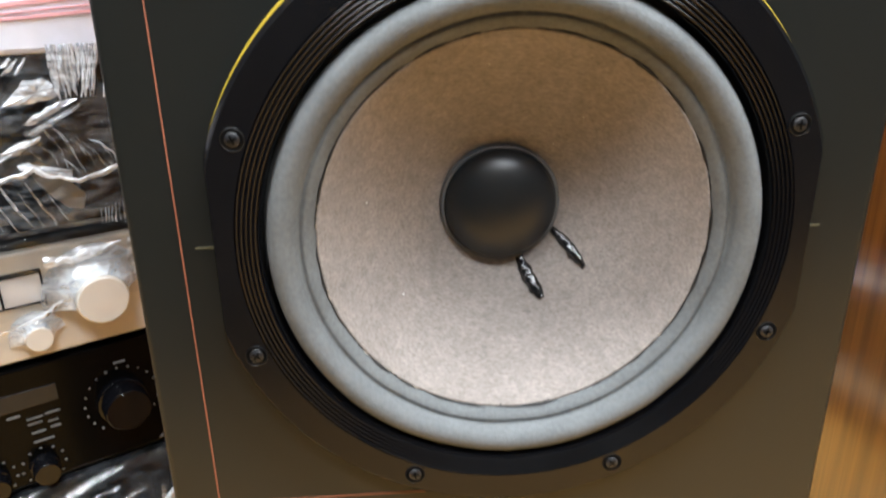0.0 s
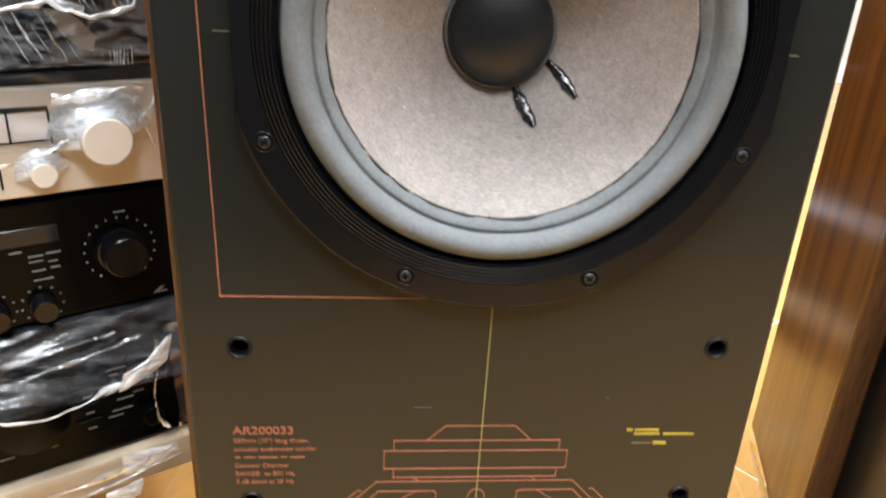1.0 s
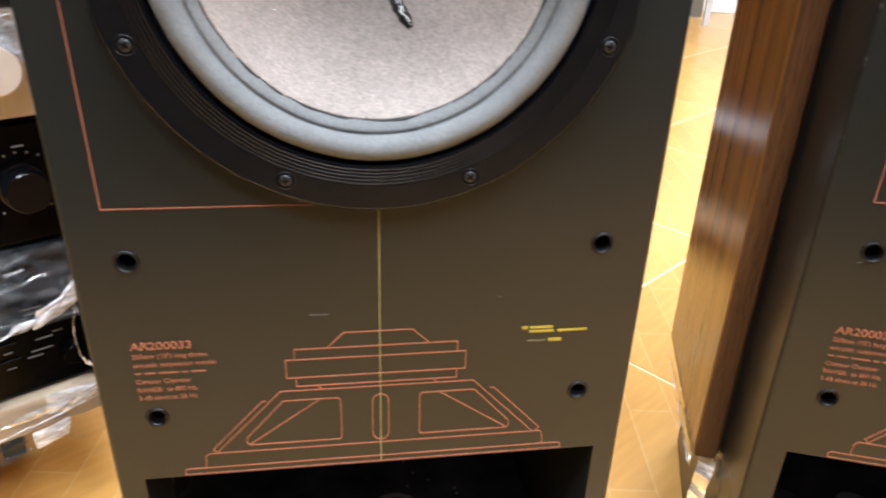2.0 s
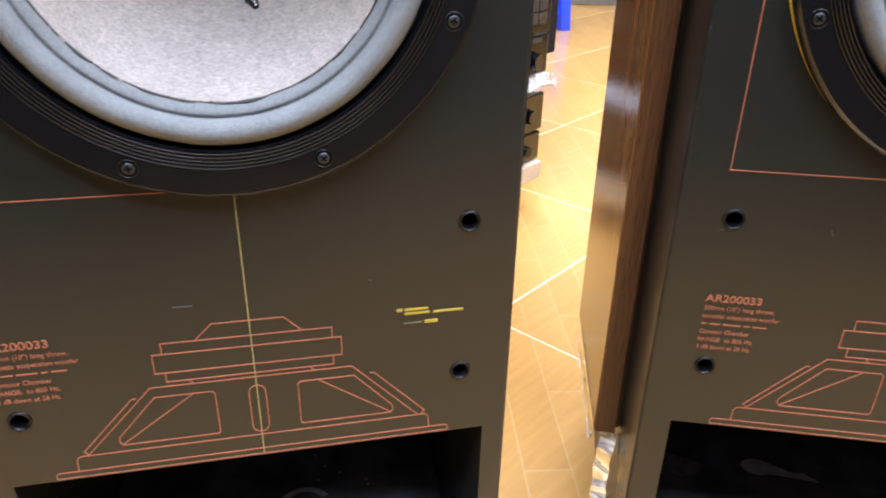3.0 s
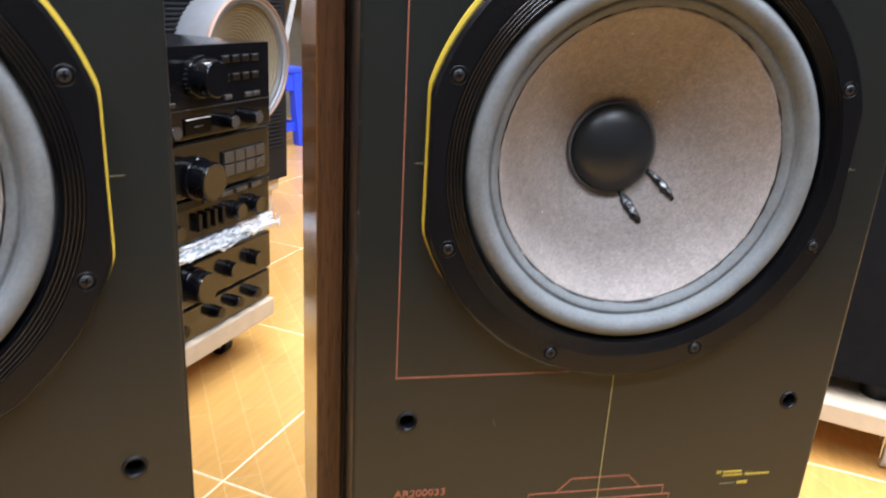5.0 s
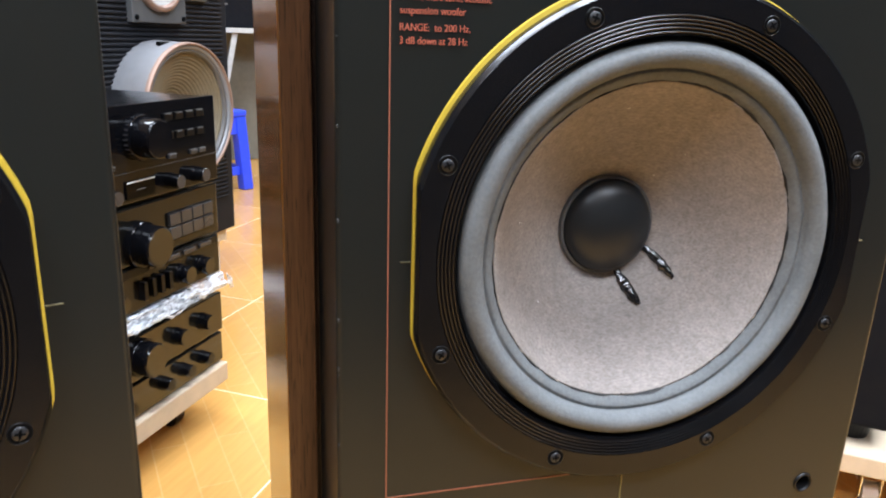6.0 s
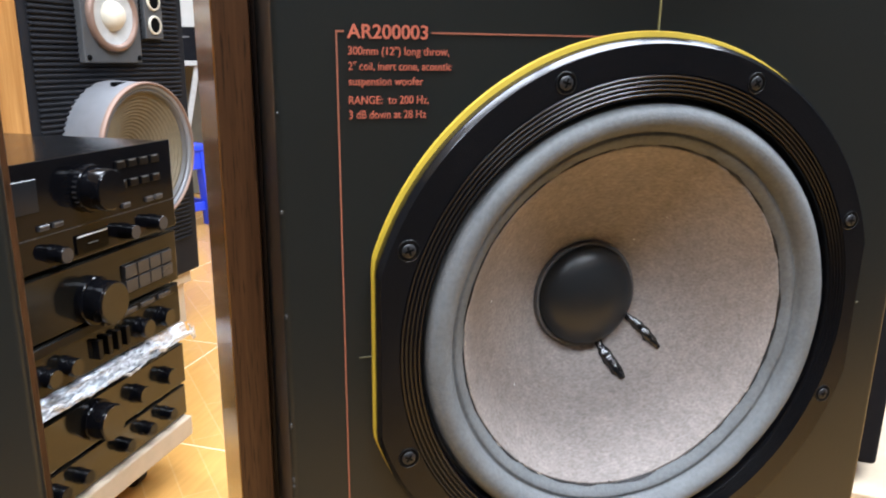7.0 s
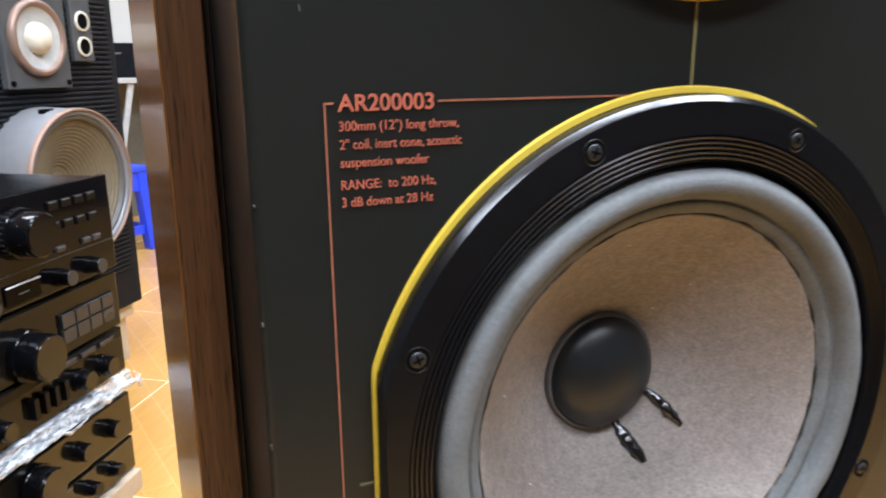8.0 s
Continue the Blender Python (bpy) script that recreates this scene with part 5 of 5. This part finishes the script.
# ---------- big ribbed speaker behind that stack ----------
def ribbed_speaker():
    s = empty("studio_speaker", pose(0.7438, 1.6403, 0, 0, 0, 35.1))
    tagged(s, "large black ribbed speaker with a protruding aluminium-rimmed woofer", "loudspeaker")
    x0, x1, z0, z1 = -0.390, 0.147, 0.165, 1.09
    part("cabinet", boxed(x0, x1, 0.0, 0.36, z0, z1, 0.004), RIB, s, "black painted cabinet")
    z = z0 + 0.10
    while z < z1 - 0.02:
        part("rib", boxed(x0 + 0.022, x1 - 0.028, -0.005, 0.001, z, z + 0.0070, 0.002, 1), RIB, s)
        z += 0.0118
    cx, cz, R = -0.1534, 0.5385, 0.166
    wf = part("woofer_frame", lathe(bmesh.new(), [(R, 0.0), (R, -0.012), (R * 0.985, -0.090), (R * 0.975, -0.100), (R * 0.93, -0.104), (R * 0.90, -0.098), (R * 0.87, -0.06)], 96, cx, cz), ALU, s, "grey cast aluminium woofer rim", smooth=True)
    part("trim_ring", lathe(bmesh.new(), [(R * 0.995, -0.096), (R * 0.99, -0.106), (R * 0.962, -0.108), (R * 0.955, -0.100)], 96, cx, cz), COPPER, wf, "copper-coloured edge", smooth=True)
    part("surround", lathe(bmesh.new(), [(R * 0.905, -0.094), (R * 0.885, -0.098), (R * 0.855, -0.097), (R * 0.84, -0.088)], 96, cx, cz), GREY_RUBBER, wf, smooth=True)
    prof = [(R * 0.845, -0.088)]
    for k in range(14):
        r = R * (0.835 - 0.048 * k)
        prof += [(r, -0.0870 + 0.0042 * k), (r - R * 0.022, -0.0876 + 0.0042 * k)]
    prof += [(R * 0.14, -0.03), (0, -0.038)]
    part("cone", lathe(bmesh.new(), prof, 96, cx, cz), GOLD_CONE, wf, "tan corrugated cone")
    part("clip", boxed(cx - 0.058, cx - 0.022, -0.066, -0.054, cz + R * 0.955 - 0.004, cz + R * 0.955 + 0.006, 0.002), DARK, wf)
    px0, px1, pz0 = -0.240, -0.050, 0.744
    pl = part("midrange_plate", boxed(px0, px1, -0.020, 0.0, pz0, pz0 + 0.24, 0.003), PLATE, s, "grey square driver plate")
    mx, mz = -0.147, 0.850
    part("midrange_rim", lathe(bmesh.new(), [(0.080, -0.020), (0.080, -0.030), (0.074, -0.035), (0.068, -0.033), (0.064, -0.026)], 56, mx, mz), COPPER, pl, "pinkish copper rim", smooth=True)
    part("midrange_cone", lathe(bmesh.new(), [(0.065, -0.027), (0.052, -0.0225), (0.032, -0.0208)], 48, mx, mz), SHELF_GREY, pl, smooth=True)
    part("midrange_dome", lathe(bmesh.new(), [(0.034, -0.021), (0.032, -0.032), (0.024, -0.042), (0.012, -0.048), (0, -0.049)], 48, mx, mz), CREAM, pl, "cream dome", smooth=True)
    for x, z in ((px0 + 0.012, pz0 + 0.012), (px1 - 0.012, pz0 + 0.012)):
        part("bolt", cyl(bmesh.new(), (x, -0.020, z), (x, -0.023, z), 0.006, 14), DARK, pl)
    tp = part("tweeter_plate", boxed(-0.024, 0.044, -0.016, 0.0, 0.802, 0.945, 0.003), PLATE, s, "small grey tweeter plate")
    for z in (0.893, 0.836):
        part("tweeter_opening", cyl(bmesh.new(), (0.010, -0.0155, z), (0.010, -0.0172, z), 0.018, 24), DARK, tp)
        part("tweeter_lip", lathe(bmesh.new(), [(0.023, -0.016), (0.022, -0.021), (0.018, -0.0195)], 28, 0.010, z), CREAM, tp, smooth=True)
    return s


ribbed_speaker()
wc = empty("wooden_speaker", pose(0.7438, 1.6403, 0, 0, 0, 35.1))
tagged(wc, "orange-brown veneered speaker cabinet standing beside the ribbed speaker", "loudspeaker")
part("cabinet", boxed(-0.520, -0.392, 0.0, 0.30, 0.012, 1.12, 0.003), HONEY_WOOD, wc)
part("plinth", boxed(-0.512, -0.400, 0.008, 0.29, 0.0, 0.0118, 0.001), GAP_SHADE_STAIN, wc)
st = empty("speaker_stand", pose(0.7438, 1.6403, 0, 0, 0, 35.1))
tagged(st, "low pale wooden stand carrying the big ribbed speaker", "stand")
part("top", boxed(-0.37, 0.130, 0.02, 0.34, 0.126, 0.1645, 0.003), PINE, st)
for x in (-0.36, 0.085):
    for y in (0.04, 0.28):
        part("leg", boxed(x, x + 0.035, y, y + 0.035, 0.0, 0.126, 0.002), PINE, st)

# ---------- blue stool ----------
def stool():
    s = empty("plastic_stool", pose(1.196, 3.062, 0, 0, 0, 14))
    tagged(s, "bright blue moulded plastic stool on the tile floor", "stool")
    H, t, b = 0.372, 0.146, 0.165
    part("seat", boxed(-t - 0.01, t + 0.01, -t - 0.01, t + 0.01, H - 0.03, H, 0.01, 3), BLUE, s)
    for sx in (-1, 1):
        for sy in (-1, 1):
            bm = bmesh.new()
            box(bm, -0.026, 0.026, -0.026, 0.026, 0, H - 0.02, 0.004)
            for v in bm.verts:
                k = 1 - v.co.z / H
                v.co.x += sx * (t - 0.022 + (b - t) * k)
                v.co.y += sy * (t - 0.022 + (b - t) * k)
            part("leg", bm, BLUE, s)
    for sy in (-1, 1):
        part("rail", boxed(-0.14, 0.14, sy * 0.136 - 0.008, sy * 0.136 + 0.008, 0.07, 0.11, 0.003), BLUE, s)
        part("rail", boxed(sy * 0.136 - 0.008, sy * 0.136 + 0.008, -0.14, 0.14, 0.07, 0.11, 0.003), BLUE, s)
        part("apron", boxed(-0.13, 0.13, sy * 0.140 - 0.006, sy * 0.140 + 0.006, H - 0.11, H - 0.028, 0.003), BLUE, s)
        part("apron", boxed(sy * 0.140 - 0.006, sy * 0.140 + 0.006, -0.13, 0.13, H - 0.11, H - 0.028, 0.003), BLUE, s)
    return s


stool()

# ---------- trolley with a black speaker beside speaker B ----------
MT = pose(1.246, 0.156, 0, 0, 0, -58)
trolley(MT, -0.34, 0.30, 0.42, 0.080, 0.115, "pale wooden trolley board on castors carrying a black speaker", RUBBER, [(0.125, 0.045), (-0.28, 0.045), (0.125, 0.36), (-0.28, 0.36)])
bs = empty("black_speaker", MT)
tagged(bs, "blue-black cloth-fronted speaker standing on rubber feet on a trolley", "loudspeaker")
part("cabinet", boxed(-0.26, 0.135, 0.045, 0.36, 0.146, 1.02, 0.006), BLACK, bs)
part("grille_cloth", boxed(-0.255, 0.130, 0.020, 0.044, 0.150, 1.01, 0.008, 3), GREY_SPEAKER, bs, "dark blue-black cloth grille")
for x in (-0.22, 0.085):
    for y in (0.075, 0.32):
        part("rubber_foot", cyl(bmesh.new(), (x, y, 0.1155), (x, y, 0.147), 0.026, 24, 0.032), BLACK, bs)

# ---------- far side of the shop ----------
MF = pose(1.539, 3.456, -0.04, 0, 0, -13.8)
rk = empty("display_rack", MF)
tagged(rk, "grey rack with slanted posts against the far wall", "rack")
part("shelf", boxed(-0.30, 0.45, -0.02, 0.30, 0.750, 0.775, 0.003), SHELF_GREY, rk)
for x, lean in ((-0.26, 0.05), (-0.14, 0.05), (-0.02, -0.16), (0.40, 0.0)):
    bm = boxed(x, x + 0.028, 0.0, 0.03, 0.04, 0.750, 0.002)
    for v in bm.verts:
        v.co.x += lean * (1 - v.co.z / 0.75)
    part("post", bm, SHELF_GREY, rk)
part("back_panel", boxed(-0.30, 0.45, 0.285, 0.30, 0.045, 0.748), mat("brown_panel", (0.13, 0.12, 0.09), 0.6), rk)
fs = empty("bookshelf_speaker", MF @ pose(0, 0, 0.7755))
tagged(fs, "small black box speaker on the far grey rack", "loudspeaker")
part("cabinet", boxed(-0.20, 0.10, 0.02, 0.24, 0.0, 0.165, 0.004), GREY_SPEAKER, fs)
part("badge", boxed(-0.085, -0.035, 0.0175, 0.021, 0.112, 0.120), WHITE_MARK, fs)

# ---------- film round the foot of speaker B ----------
MB = pose(0.4772, -0.0851, 0.0, 0, 0, -20.69)
WB = MB @ pose(-0.2290, 0.272, 0, 0, 0, -90 + 2.9)
sk = film_sheet("plastic_film", "crumpled clear film hanging under the speaker's walnut side", WB, 0.0, 0.190, 0.150, 0.163, -0.001, amp=0.0025, seed=51, material=MILKY, nx=90, nz=12, ragged=0.004)
for k in range(5):
    x = 0.02 + 0.034 * k
    fold(sk, [(x, 0.154, 0.0006), (x + 0.014, 0.157, 0.0012), (x + 0.032, 0.154, 0.0006)], -0.004, GLINT_FILM, seed=510 + k)
film_sheet("plastic_film", "twisted strip of clear film hanging to the floor", MB @ pose(-0.207, 0.092, 0, 0, 0, -25), -0.008, 0.008, 0.004, 0.156, 0.0, amp=0.007, seed=57, material=WHITE_FILM, nx=24, nz=50, back=0.05, ragged=0.004)

# dust scuffs lying on the slot floors
def scuff(m, pts, label, material=CHALK, z=0.0462):
    bm = bmesh.new()
    top = [bm.verts.new((x, y, z)) for x, y in pts]
    bm.faces.new(top)
    ob = mesh_object("dust_mark", bm, material)
    ob.matrix_world = m
    return tagged(ob, label, "dust mark")


SB = MB @ pose(0, 0, 0.0035)
scuff(SB, [(-0.022 + 0.014 * math.cos(radians(a)) * 1.2, 0.190 + 0.013 * math.sin(radians(a))) for a in range(50, 311, 20)] + [(0.02, 0.178), (0.075, 0.173), (0.114, 0.171), (0.095, 0.178), (0.074, 0.188), (0.045, 0.190), (0.015, 0.187)], "pale smeared dust mark on the slot floor")
# thin greasy dust wiped into patches, one in each slot beside the marks
scuff(SB, [(-0.118 + (0.034 + 0.010 * noise.noise((a * 0.04, 1.0, 0.0))) * math.cos(radians(a)), 0.178 + (0.017 + 0.008 * noise.noise((a * 0.05, 2.0, 0.0))) * math.sin(radians(a))) for a in range(0, 360, 15)], "thin wiped patch of grey dust on the slot floor", DUST, 0.0458)
scuff(SB, [(0.030 + (0.075 + 0.02 * noise.noise((a * 0.04, 5.0, 0.0))) * math.cos(radians(a)), 0.213 + (0.010 + 0.006 * noise.noise((a * 0.05, 6.0, 0.0))) * math.sin(radians(a))) for a in range(0, 360, 15)], "long thin streak of grey dust on the slot floor", DUST, 0.0458)
scuff(Matrix(), [(0.022 + 0.030 * math.cos(radians(a)), 0.140 + 0.030 * math.sin(radians(a))) for a in range(30, 151, 10)] + [(0.022 + 0.022 * math.cos(radians(a)), 0.140 + 0.024 * math.sin(radians(a))) for a in range(150, 29, -10)], "curved pale smear of dust on the slot floor")
rnd = random.Random(8)
for k in range(7):
    cx, cy = rnd.uniform(0.02, 0.10), rnd.uniform(0.15, 0.22)
    scuff(Matrix(), [(cx + 0.0022 * math.cos(a) * rnd.uniform(0.5, 1.3), cy + 0.0018 * math.sin(a) * rnd.uniform(0.5, 1.3)) for a in (0, 1, 2, 3, 4, 5)], "tiny pale crumb on the slot floor")

# ---------- floor tiles ----------
T, A0 = 0.490, 36.4
ca, sa = math.cos(radians(A0)), math.sin(radians(A0))
tm = bmesh.new()
box(tm, -T / 2 + 0.0021, T / 2 - 0.0021, -T / 2 + 0.0021, T / 2 - 0.0021, -0.008, 0.0, 0.0007, 1)
tile_mesh = None
room_inv = ROOM.inverted()
for i in range(-12, 13):
    for j in range(-12, 13):
        a, b = 0.587 + (i + 0.5) * T, 0.233 + (j + 0.5) * T
        x, y = a * ca - b * sa, a * sa + b * ca
        q = room_inv @ Vector((x, y, 0))
        if not (-3.3 < q.x < 3.3 and -4.8 < q.y < 3.9):
            continue
        if tile_mesh is None:
            first = part("tile", tm, TILE, FLOOR)
            tile_mesh = first.data
            ob = first
        else:
            ob = new("tile", tile_mesh)
            ob.parent = FLOOR
        ob.matrix_local = pose(x, y, 0, 0, 0, A0 + 90 * ((i + j) % 2) * 0)
